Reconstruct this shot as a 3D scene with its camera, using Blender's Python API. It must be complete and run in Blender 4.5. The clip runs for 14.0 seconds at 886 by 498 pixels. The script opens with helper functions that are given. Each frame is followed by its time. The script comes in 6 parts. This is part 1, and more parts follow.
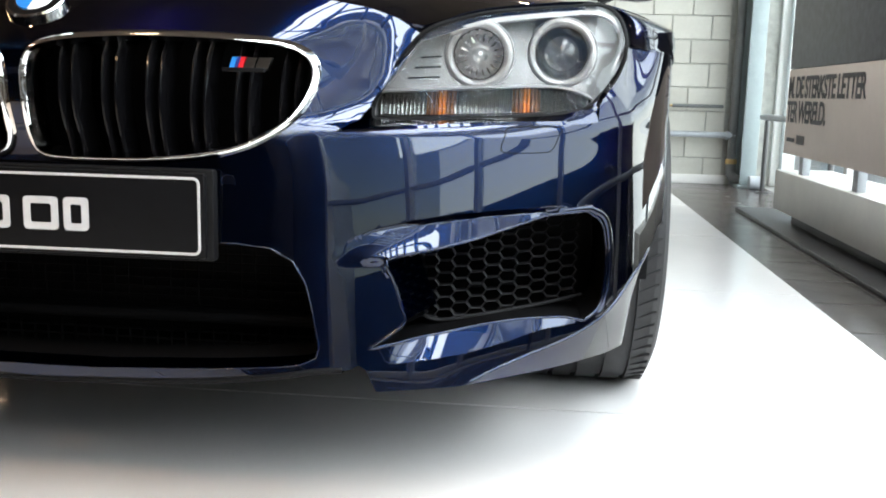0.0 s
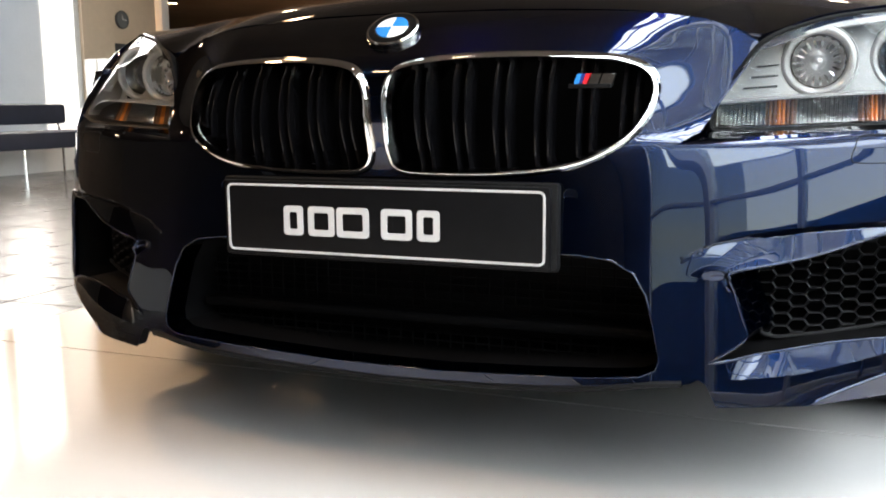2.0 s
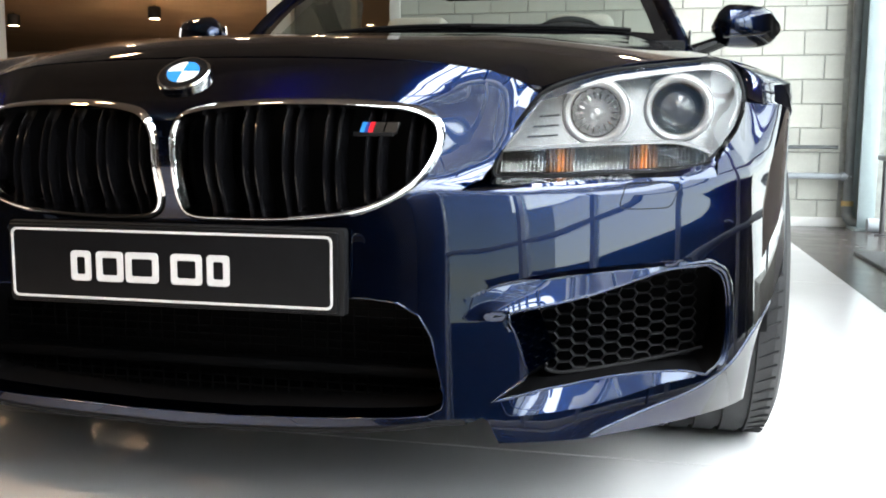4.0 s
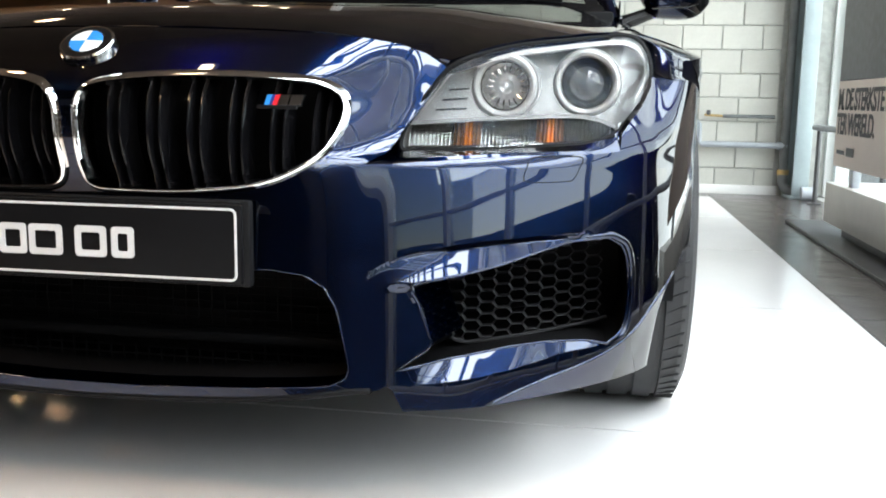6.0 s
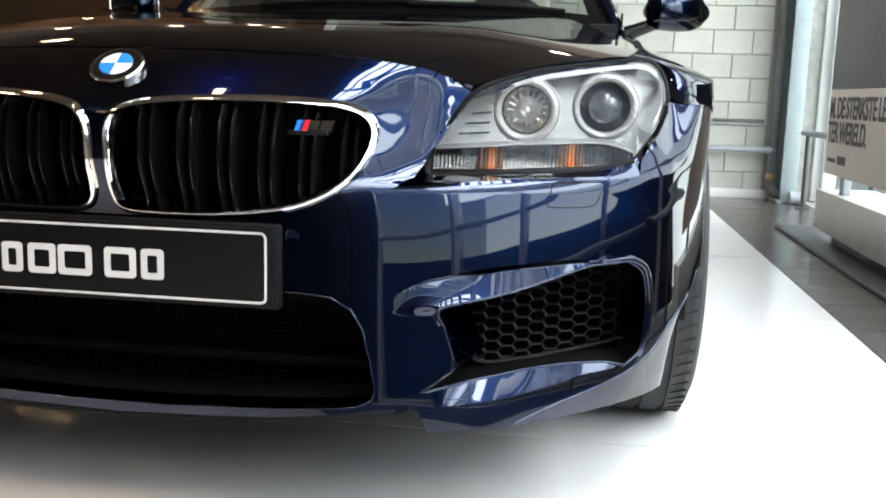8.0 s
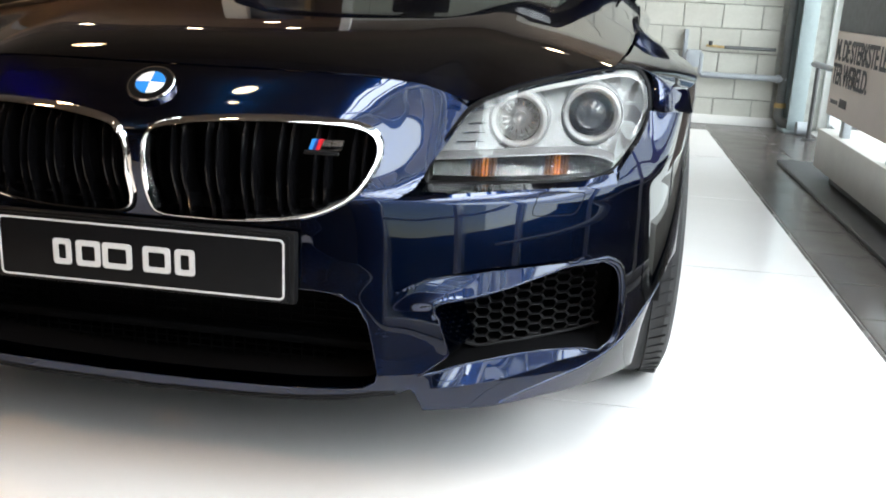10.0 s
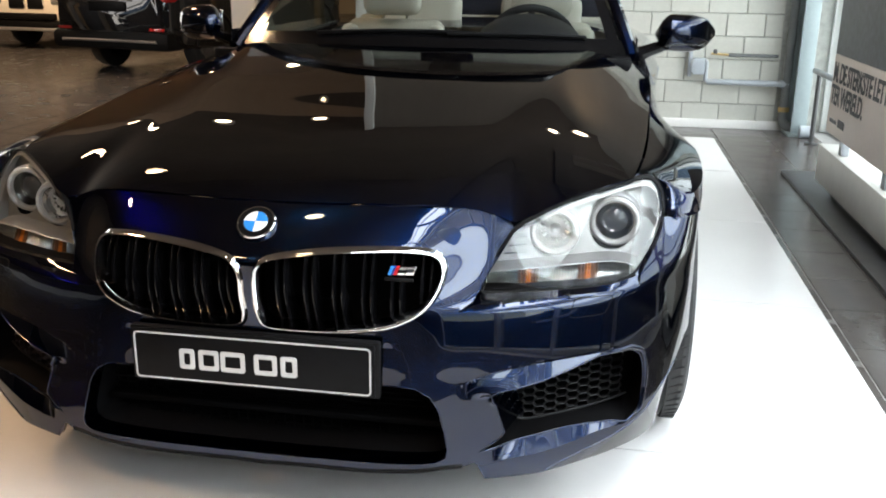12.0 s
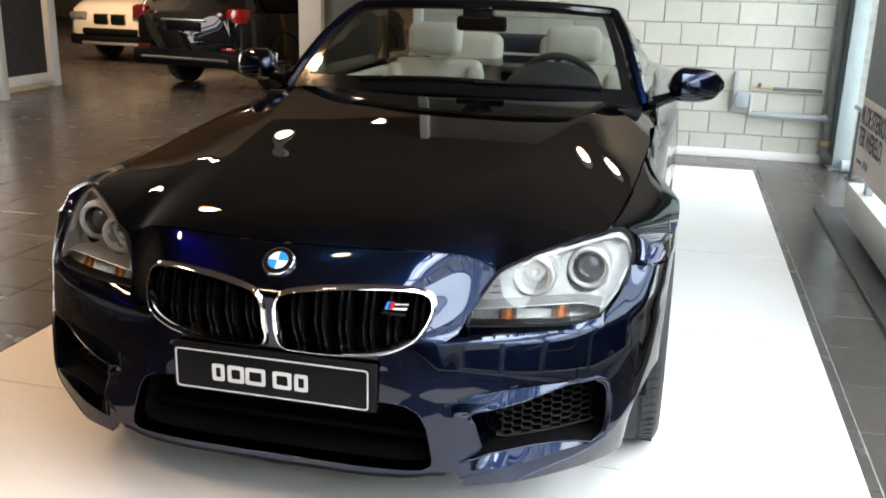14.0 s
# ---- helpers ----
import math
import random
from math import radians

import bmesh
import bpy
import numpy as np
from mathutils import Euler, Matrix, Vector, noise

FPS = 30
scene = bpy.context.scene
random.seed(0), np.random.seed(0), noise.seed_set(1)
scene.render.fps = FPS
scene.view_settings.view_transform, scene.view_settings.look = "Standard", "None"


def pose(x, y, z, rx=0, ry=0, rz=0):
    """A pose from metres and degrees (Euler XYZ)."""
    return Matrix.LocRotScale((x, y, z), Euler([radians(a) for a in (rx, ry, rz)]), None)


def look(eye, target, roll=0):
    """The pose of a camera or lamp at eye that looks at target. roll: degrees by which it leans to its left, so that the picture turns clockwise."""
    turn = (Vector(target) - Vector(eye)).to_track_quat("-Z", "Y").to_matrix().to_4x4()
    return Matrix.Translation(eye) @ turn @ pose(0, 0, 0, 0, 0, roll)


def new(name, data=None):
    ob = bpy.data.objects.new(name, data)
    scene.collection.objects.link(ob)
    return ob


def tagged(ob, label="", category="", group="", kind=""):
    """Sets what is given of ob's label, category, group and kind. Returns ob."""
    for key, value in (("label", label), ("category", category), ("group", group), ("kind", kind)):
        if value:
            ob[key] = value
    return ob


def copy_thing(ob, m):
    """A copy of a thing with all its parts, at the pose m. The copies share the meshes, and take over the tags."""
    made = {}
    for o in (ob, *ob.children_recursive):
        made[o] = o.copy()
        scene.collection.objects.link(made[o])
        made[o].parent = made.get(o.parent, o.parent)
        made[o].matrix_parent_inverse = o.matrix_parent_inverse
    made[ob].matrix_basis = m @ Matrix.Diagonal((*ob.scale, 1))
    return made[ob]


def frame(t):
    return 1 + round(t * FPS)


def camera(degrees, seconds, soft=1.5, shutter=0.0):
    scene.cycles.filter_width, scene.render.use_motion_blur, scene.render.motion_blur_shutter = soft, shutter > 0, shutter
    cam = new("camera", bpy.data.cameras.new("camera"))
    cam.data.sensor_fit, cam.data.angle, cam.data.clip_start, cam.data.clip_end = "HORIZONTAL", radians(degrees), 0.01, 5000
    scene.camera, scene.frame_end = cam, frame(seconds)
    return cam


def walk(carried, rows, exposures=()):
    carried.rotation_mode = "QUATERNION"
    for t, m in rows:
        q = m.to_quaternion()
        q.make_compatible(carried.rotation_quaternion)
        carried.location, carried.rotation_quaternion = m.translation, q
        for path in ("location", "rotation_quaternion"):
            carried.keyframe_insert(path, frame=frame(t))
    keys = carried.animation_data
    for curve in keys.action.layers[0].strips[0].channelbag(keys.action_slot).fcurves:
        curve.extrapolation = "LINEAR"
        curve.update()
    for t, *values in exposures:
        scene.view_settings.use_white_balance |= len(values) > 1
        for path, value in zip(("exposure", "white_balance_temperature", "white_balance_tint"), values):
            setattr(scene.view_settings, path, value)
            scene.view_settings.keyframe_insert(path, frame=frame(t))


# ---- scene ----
from mathutils.geometry import delaunay_2d_cdt

cam = camera(51.5, 14.0, 1.9)
PATH = [
    (0, (0.704, -1.171, 0.619), (0.495, 0.789, 0.284), 1.4),
    (0.5, (0.659, -1.178, 0.605), (0.464, 0.78, 0.252), 1.3),
    (1, (0.602, -1.198, 0.605), (0.149, 0.724, 0.283), 0.1),
    (1.5, (0.578, -1.212, 0.596), (-0.043, 0.664, 0.291), 0.1),
    (2, (0.572, -1.222, 0.618), (-0.137, 0.623, 0.309), -0.4),
    (2.5, (0.58, -1.227, 0.624), (-0.135, 0.618, 0.329), -0.1),
    (3, (0.606, -1.222, 0.63), (-0.017, 0.66, 0.363), 0.2),
    (3.5, (0.631, -1.217, 0.645), (0.1, 0.692, 0.378), 0.2),
    (4, (0.681, -1.212, 0.642), (0.251, 0.725, 0.396), 0.3),
    (4.2, (0.69, -1.213, 0.661), (0.285, 0.727, 0.387), -0.0),
    (6.5, (0.757, -1.22, 0.654), (0.437, 0.728, 0.333), 1.0),
    (7, (0.743, -1.238, 0.653), (0.42, 0.712, 0.348), 0.9),
    (7.5, (0.747, -1.237, 0.677), (0.394, 0.701, 0.332), 1.5),
    (8, (0.691, -1.242, 0.701), (0.403, 0.71, 0.37), 1.6),
    (8.2, (0.683, -1.231, 0.701), (0.408, 0.725, 0.386), 2.0),
    (10.3, (0.736, -1.45, 0.97), (0.439, 0.432, 0.362), 2.6),
    (10.5, (0.703, -1.498, 1.014), (0.42, 0.377, 0.376), 2.5),
    (11, (0.672, -1.55, 1.059), (0.345, 0.321, 0.434), 2.1),
    (11.5, (0.641, -1.585, 1.149), (0.32, 0.289, 0.53), 1.7),
    (12, (0.677, -1.656, 1.235), (0.36, 0.229, 0.647), 0.7),
    (12.5, (0.757, -1.753, 1.299), (0.37, 0.126, 0.735), 0.6),
    (13, (0.825, -1.843, 1.352), (0.396, 0.037, 0.822), 0.2),
    (13.5, (0.88, -1.905, 1.388), (0.438, -0.029, 0.854), 0.3),
    (14, (0.902, -1.921, 1.406), (0.444, -0.059, 0.838), 1.4),
]
walk(cam, [(t, look(eye, target, roll)) for t, eye, target, roll in PATH],
     [(0.0, 0.60), (2.0, 0.70), (3.0, 0.92), (4.0, 0.98), (6.5, 0.70), (8.0, 0.64), (11.0, 0.48), (14.0, 0.66)])


# ---- light ----
world = bpy.data.worlds.new("sky")
scene.world = world
world.use_nodes = True
_n = world.node_tree.nodes
_sky = _n.new("ShaderNodeTexSky")
_sky.sky_type, _sky.sun_disc = "NISHITA", False
_sky.sun_elevation, _sky.sun_rotation = radians(38), radians(115)
world.node_tree.links.new(_sky.outputs["Color"], _n["Background"].inputs["Color"])
_n["Background"].inputs["Strength"].default_value = 0.15


def lamp(name, kind, m, energy, colour, **more):
    data = bpy.data.lights.new(name, kind)
    data.energy, data.color = energy, colour
    for key, value in more.items():
        if key == "size":
            data.size = value
        elif key == "size_y":
            data.size_y = value
        elif key == "shape":
            data.shape = value
        elif key == "angle":
            data.angle = value
        elif key == "spot_size":
            data.spot_size = value
        elif key == "spot_blend":
            data.spot_blend = value
        elif key == "shadow_soft_size":
            data.shadow_soft_size = value
    ob = new(name, data)
    ob.matrix_world = m
    return ob


# a hazy day: a wide weak sun and the sky's light in the glazed openings
lamp("sun", "SUN", look((-4, 9, 14), (0, 0, 0)), 0.8, (1.0, 0.96, 0.9), angle=radians(12))
lamp("sky_light_window_east", "AREA", look((3.3, -1.5, 2.75), (0, -1.5, 2.75)), 187, (0.90, 0.96, 1.0), shape="RECTANGLE", size=5.6, size_y=1.3)
lamp("sky_light_window_east", "AREA", look((3.3, -0.95, 1.39), (0, -0.95, 1.39)), 48, (0.90, 0.96, 1.0), shape="RECTANGLE", size=4.9, size_y=1.32)
lamp("sky_light_window_east", "AREA", look((3.3, 4.1, 2.2), (0, 4.1, 2.2)), 310, (0.93, 0.97, 1.0), shape="RECTANGLE", size=5.2, size_y=4.5)
lamp("sky_light_rooflight", "AREA", look((1.7, -4.7, 5.3), (1.7, -4.7, 0), 0), 950, (0.88, 0.96, 1.0), shape="RECTANGLE", size=1.7, size_y=12.6)
lamp("sky_light_window_west", "AREA", look((-7.4, 5.75, 1.75), (0, 5.75, 1.75)), 100, (1.0, 0.93, 0.84), shape="RECTANGLE", size=2.4, size_y=2.9)

# beams of the ceiling spots over and beside the platform
for x, y, power in ((-1.4, -2.2, 85), (0.4, -2.6, 85), (-2.8, 0.6, 130), (-2.6, 3.0, 150), (-5.2, 1.8, 200), (-3.0, 6.45, 200), (-0.5, -4.4, 85)):
    lamp("spot_beam", "SPOT", look((x, y, 3.06), (x, y + 0.001, 0)), power, (1.0, 0.62, 0.34), spot_size=radians(125), spot_blend=0.7, shadow_soft_size=0.14)

# beams added to brighten the far hall and the white car
for x, y in ((-9.0, 18.0), (-5.5, 19.0), (-8.7, 15.3), (-3.2, 13.6), (-7.6, 9.4)):
    lamp("spot_beam", "SPOT", look((x, y, 2.80), (x, y + 0.001, 0)), 360, (1.0, 0.70, 0.44), spot_size=radians(150), spot_blend=0.7, shadow_soft_size=0.14)


# ---- materials ----
def mat(name, colour, rough=0.5, metal=0.0, vary=0.0, scale=8.0, bump=0.0, bump_scale=60.0, coat=0.0, trans=0.0,
        ior=1.5, emit=0.0, emit_colour=None, rough_vary=0.0, spec=0.5, per_object=0.0, per_island=0.0):
    m = bpy.data.materials.new(name)
    m.use_nodes = True
    nt = m.node_tree
    b = nt.nodes["Principled BSDF"]
    b.inputs["Base Color"].default_value = (*colour, 1)
    b.inputs["Roughness"].default_value = rough
    b.inputs["Metallic"].default_value = metal
    b.inputs["Coat Weight"].default_value = coat
    b.inputs["Coat Roughness"].default_value = 0.02
    b.inputs["Transmission Weight"].default_value = trans
    b.inputs["IOR"].default_value = ior
    b.inputs["Specular IOR Level"].default_value = spec
    if emit:
        b.inputs["Emission Color"].default_value = (*(emit_colour or colour), 1)
        b.inputs["Emission Strength"].default_value = emit
    co = nt.nodes.new("ShaderNodeTexCoord").outputs["Object"]

    def noise_tex(s, detail=4.0):
        t = nt.nodes.new("ShaderNodeTexNoise")
        t.inputs["Scale"].default_value, t.inputs["Detail"].default_value = s, detail
        nt.links.new(co, t.inputs["Vector"])
        return t.outputs["Fac"]

    def shift(src, lo, hi):
        r = nt.nodes.new("ShaderNodeMapRange")
        r.inputs["From Min"].default_value, r.inputs["From Max"].default_value = 0.3, 0.7
        r.inputs["To Min"].default_value, r.inputs["To Max"].default_value = lo, hi
        nt.links.new(src, r.inputs["Value"])
        return r.outputs["Result"]

    value = None
    if vary:
        big, small = shift(noise_tex(scale), 1 - vary, 1 + vary), shift(noise_tex(scale * 9), 1 - vary * 0.5, 1 + vary * 0.5)
        mul = nt.nodes.new("ShaderNodeMath")
        mul.operation = "MULTIPLY"
        nt.links.new(big, mul.inputs[0]), nt.links.new(small, mul.inputs[1])
        value = mul.outputs[0]
    for amount, node, socket in ((per_object, "ShaderNodeObjectInfo", "Random"), (per_island, "ShaderNodeNewGeometry", "Random Per Island")):
        if amount:
            src = nt.nodes.new(node).outputs[socket]
            r = nt.nodes.new("ShaderNodeMapRange")
            r.inputs["To Min"].default_value, r.inputs["To Max"].default_value = 1 - amount, 1 + amount
            nt.links.new(src, r.inputs["Value"])
            if value is None:
                value = r.outputs["Result"]
            else:
                mul = nt.nodes.new("ShaderNodeMath")
                mul.operation = "MULTIPLY"
                nt.links.new(value, mul.inputs[0]), nt.links.new(r.outputs["Result"], mul.inputs[1])
                value = mul.outputs[0]
    if value is not None:
        hsv = nt.nodes.new("ShaderNodeHueSaturation")
        hsv.inputs["Color"].default_value = (*colour, 1)
        nt.links.new(value, hsv.inputs["Value"])
        nt.links.new(hsv.outputs["Color"], b.inputs["Base Color"])
    if rough_vary:
        nt.links.new(shift(noise_tex(scale * 2.3), max(0.0, rough - rough_vary), rough + rough_vary), b.inputs["Roughness"])
    if bump:
        bp = nt.nodes.new("ShaderNodeBump")
        bp.inputs["Strength"].default_value, bp.inputs["Distance"].default_value = 1.0, bump
        nt.links.new(noise_tex(bump_scale), bp.inputs["Height"])
        nt.links.new(bp.outputs["Normal"], b.inputs["Normal"])
    return m


PAINT = mat("blue_metallic_paint", (0.0013, 0.0064, 0.027), 0.25, 1.0, vary=0.06, scale=300, coat=1.0)
PAINT.node_tree.nodes["Principled BSDF"].inputs["Coat Roughness"].default_value = 0.008
PAINT.node_tree.nodes["Principled BSDF"].inputs["Specular Tint"].default_value = (0.03, 0.06, 0.22, 1)
GLOSS_BLACK = mat("gloss_black_plastic", (0.003, 0.003, 0.0035), 0.14, rough_vary=0.05, scale=20, spec=0.35)
BLACK = mat("matt_black_plastic", (0.004, 0.004, 0.0045), 0.6, vary=0.15, scale=30, bump=0.0004, bump_scale=400, spec=0.12)
GRILLE_MESH = mat("dark_grille_plastic", (0.011, 0.011, 0.012), 0.4, vary=0.1, scale=40, spec=0.35)
CHROME = mat("chrome", (0.82, 0.81, 0.79), 0.06, 1.0, rough_vary=0.03, scale=30)
SATIN = mat("satin_silver", (0.62, 0.62, 0.62), 0.3, 0.75, vary=0.06, scale=20)
REFLECTOR = mat("lamp_reflector", (0.75, 0.75, 0.74), 0.12, 1.0, vary=0.05, scale=40)
LAMP_GREY = mat("lamp_housing_grey", (0.20, 0.20, 0.197), 0.35, 0.3, vary=0.08, scale=25)
RING = mat("frosted_ring", (0.38, 0.38, 0.37), 0.28, vary=0.05, scale=60, coat=0.5)
# amber shine of the bulbs put into the ribs' colour, weaker beside them
AMBER_FADE = mat("amber_fade_rib", (0.22, 0.10, 0.045), 0.25, vary=0.2, scale=60)
AMBER = mat("amber_rib", (0.75, 0.22, 0.03), 0.25, vary=0.2, scale=60)
RUBBER = mat("tyre_rubber", (0.017, 0.017, 0.018), 0.66, vary=0.2, scale=30, bump=0.0006, bump_scale=250)
ALLOY = mat("alloy", (0.45, 0.45, 0.46), 0.25, 0.9, vary=0.06, scale=20)
CREAM = mat("cream_leather", (0.62, 0.58, 0.5), 0.5, vary=0.07, scale=12, bump=0.0006, bump_scale=220)
DARK_TRIM = mat("dark_interior_trim", (0.03, 0.03, 0.034), 0.55, vary=0.15, scale=14, bump=0.0005, bump_scale=300)
SOFT_TOP = mat("dark_blue_fabric", (0.012, 0.014, 0.03), 0.85, vary=0.2, scale=60, bump=0.001, bump_scale=500)
SLAT = mat("black_slat", (0.003, 0.003, 0.0035), 0.16, vary=0.1, scale=30, spec=0.22)
WHITE_PAINT = mat("white_plate_paint", (0.5, 0.5, 0.5), 0.35, vary=0.04, scale=40)
PLATE_BLACK = mat("plate_black", (0.004, 0.004, 0.0045), 0.45, vary=0.1, scale=40, spec=0.08)
EMBLEM_BLUE = mat("emblem_blue", (0.03, 0.24, 0.7), 0.25, vary=0.03, scale=60, coat=0.6)
EMBLEM_WHITE = mat("emblem_white", (0.85, 0.85, 0.86), 0.25, vary=0.03, scale=60, coat=0.6)
STRIPE_RED = mat("stripe_red", (0.6, 0.02, 0.03), 0.25, vary=0.03, scale=60)
STRIPE_NAVY = mat("stripe_navy", (0.03, 0.04, 0.2), 0.25, vary=0.03, scale=60)


def glass(name, colour=(1, 1, 1), rough=0.0, ior=1.45):
    m = bpy.data.materials.new(name)
    m.use_nodes = True
    nt = m.node_tree
    nt.nodes.remove(nt.nodes["Principled BSDF"])
    out = nt.nodes["Material Output"]
    clear, gloss, mix, facing, fifth, share = (nt.nodes.new(k) for k in ("ShaderNodeBsdfTransparent", "ShaderNodeBsdfGlossy", "ShaderNodeMixShader", "ShaderNodeLayerWeight", "ShaderNodeMath", "ShaderNodeMapRange"))
    clear.inputs["Color"].default_value = (*colour, 1)
    gloss.inputs["Roughness"].default_value = rough
    facing.inputs["Blend"].default_value = 0.5
    fifth.operation = "POWER"
    fifth.inputs[1].default_value = 5.0
    share.inputs["To Min"].default_value, share.inputs["To Max"].default_value = 1.1 * ((ior - 1) / (ior + 1)) ** 2, 1.0
    nt.links.new(facing.outputs["Facing"], fifth.inputs[0])
    nt.links.new(fifth.outputs[0], share.inputs["Value"])
    nt.links.new(share.outputs["Result"], mix.inputs[0])
    nt.links.new(clear.outputs[0], mix.inputs[1])
    nt.links.new(gloss.outputs[0], mix.inputs[2])
    nt.links.new(mix.outputs[0], out.inputs["Surface"])
    return m


LENS = glass("clear_lens", (0.96, 0.96, 0.96), 0.0, 1.55)
SCREEN_GLASS = glass("windscreen_glass", (0.46, 0.50, 0.48), 0.0, 1.5)
PANE = glass("window_pane", (0.93, 0.96, 0.95), 0.0, 1.45)


# ---- mesh helpers ----
def finish(name, bm, material, parent=None, label="", sharp=28.0, place=None, side=1.0):
    me = bpy.data.meshes.new(name)
    bm.normal_update()
    bm.to_mesh(me)
    bm.free()
    for p in me.polygons:
        p.use_smooth = True
    me.set_sharp_from_angle(angle=radians(sharp))
    if place is not None:
        true_normals(me, place, side)
    me.materials.append(material)
    ob = new(name, me)
    if parent is not None:
        ob.parent = parent
    return tagged(ob, label) if label else ob


def part(name, bm, material, parent, label="", sharp=28.0, place=None):
    return finish(name, bm, material, parent, label, sharp, place)


def thing(name, label, category, m=None, group=""):
    ob = new(name)
    ob.empty_display_size = 0.1
    if m is not None:
        ob.matrix_world = m
    return tagged(ob, label, category, group)


def box(bm, lo, hi, bevel=0.0, seg=2):
    made = bmesh.ops.create_cube(bm, size=1.0)["verts"]
    size = [h - l for l, h in zip(lo, hi)]
    mid = [(h + l) / 2 for l, h in zip(lo, hi)]
    for v in made:
        v.co = Vector((v.co.x * size[0] + mid[0], v.co.y * size[1] + mid[1], v.co.z * size[2] + mid[2]))
    if bevel:
        edges = list({e for v in made for e in v.link_edges})
        bmesh.ops.bevel(bm, geom=edges, offset=min(bevel, min(size) * 0.45), segments=seg, profile=0.5, affect="EDGES")
    return bm


def boxed(lo, hi, bevel=0.0, seg=2):
    return box(bmesh.new(), lo, hi, bevel, seg)


def rings_to(bm, rings, closed=True, cap0=False, cap1=False, loop=False):
    rows = [[bm.verts.new(p) for p in ring] for ring in rings]
    n = len(rows[0])
    pairs = list(zip(rows, rows[1:])) + ([(rows[-1], rows[0])] if loop else [])
    for a, b in pairs:
        for i in range(n if closed else n - 1):
            j = (i + 1) % n
            try:
                bm.faces.new((a[i], a[j], b[j], b[i]))
            except ValueError:
                pass
    if cap0:
        bm.faces.new(list(reversed(rows[0])))
    if cap1:
        bm.faces.new(rows[-1])
    return bm


def turn(bm, profile, centre, axis="x", n=48, cap0=False, cap1=False):
    """Revolves (radius, along) pairs about an axis through centre."""
    rings = []
    for r, a in profile:
        ring = []
        for i in range(n):
            t = 2 * math.pi * i / n
            c, s = r * math.cos(t), r * math.sin(t)
            p = {"x": (a, c, s), "y": (c, a, s), "z": (c, s, a)}[axis]
            ring.append(Vector(p) + Vector(centre))
        rings.append(ring)
    return rings_to(bm, rings, True, cap0, cap1)


def tube(bm, path, r, n=12, caps=True):
    path = [Vector(p) for p in path]
    rings = []
    for i, p in enumerate(path):
        d = (path[min(i + 1, len(path) - 1)] - path[max(i - 1, 0)]).normalized()
        u = d.orthogonal().normalized() if i == 0 else (rings_u - d * rings_u.dot(d)).normalized()
        rings_u = u
        w = d.cross(u)
        rr = r[i] if isinstance(r, (list, tuple)) else r
        rings.append([p + rr * (math.cos(2 * math.pi * k / n) * u + math.sin(2 * math.pi * k / n) * w) for k in range(n)])
    return rings_to(bm, rings, True, caps, caps)


def spline(points, n=16, closed=False):
    """A smooth curve through the points, with n steps between two of them."""
    pts = [np.array(p, float) for p in points]
    m = len(pts)
    out = []
    for i in range(m if closed else m - 1):
        p0 = pts[(i - 1) % m] if closed or i else 2 * pts[0] - pts[1]
        p1, p2 = pts[i], pts[(i + 1) % m]
        p3 = pts[(i + 2) % m] if closed or i + 2 < m else 2 * pts[-1] - pts[-2]
        for k in range(n):
            t = k / n
            out.append(0.5 * (2 * p1 + (p2 - p0) * t + (2 * p0 - 5 * p1 + 4 * p2 - p3) * t * t + (3 * p1 - p0 - 3 * p2 + p3) * t ** 3))
    if not closed:
        out.append(pts[-1])
    return np.array(out)


def curve_fn(points):
    """A smooth function y(x) through points with rising x."""
    xs, ys = np.array([p[0] for p in points], float), np.array([p[1] for p in points], float)
    h, d = np.diff(xs), np.diff(ys) / np.diff(xs)
    m = np.zeros(len(xs))
    m[0], m[-1] = d[0], d[-1]
    for i in range(1, len(xs) - 1):
        if d[i - 1] * d[i] > 0:
            w1, w2 = 2 * h[i] + h[i - 1], h[i] + 2 * h[i - 1]
            m[i] = (w1 + w2) / (w1 / d[i - 1] + w2 / d[i])

    def f(x):
        x = np.clip(x, xs[0], xs[-1])
        i = np.clip(np.searchsorted(xs, x) - 1, 0, len(xs) - 2)
        t = (x - xs[i]) / h[i]
        return ((1 + 2 * t) * (1 - t) ** 2 * ys[i] + t * (1 - t) ** 2 * h[i] * m[i] + t * t * (3 - 2 * t) * ys[i + 1] + t * t * (t - 1) * h[i] * m[i + 1])
    return f


def inside(points, poly):
    """Which of the points lie in the polygon."""
    x, y = points[:, 0], points[:, 1]
    res = np.zeros(len(points), bool)
    for (ax, ay), (bx, by) in zip(poly, np.roll(poly, -1, axis=0)):
        if ay != by:
            hit = ((ay > y) != (by > y)) & (x < (bx - ax) * (y - ay) / (by - ay) + ax)
            res ^= hit
    return res


def to_line(points, poly):
    """The distance of the points to the polygon's outline."""
    best = np.full(len(points), 1e9)
    for a, b in zip(poly, np.roll(poly, -1, axis=0)):
        ab = b - a
        t = np.clip(((points - a) @ ab) / max(ab @ ab, 1e-12), 0, 1)
        best = np.minimum(best, np.linalg.norm(points - a - t[:, None] * ab, axis=1))
    return best


def resample(poly, step, closed=True):
    poly = np.array(poly, float)
    out = []
    last = len(poly) if closed else len(poly) - 1
    for i in range(last):
        a, b = poly[i], poly[(i + 1) % len(poly)]
        k = max(1, int(round(np.linalg.norm(b - a) / step)))
        out += [a + (b - a) * j / k for j in range(k)]
    if not closed:
        out.append(poly[-1])
    return np.array(out)


def area2(poly):
    return float(np.sum(poly[:, 0] * np.roll(poly[:, 1], -1) - np.roll(poly[:, 0], -1) * poly[:, 1]))


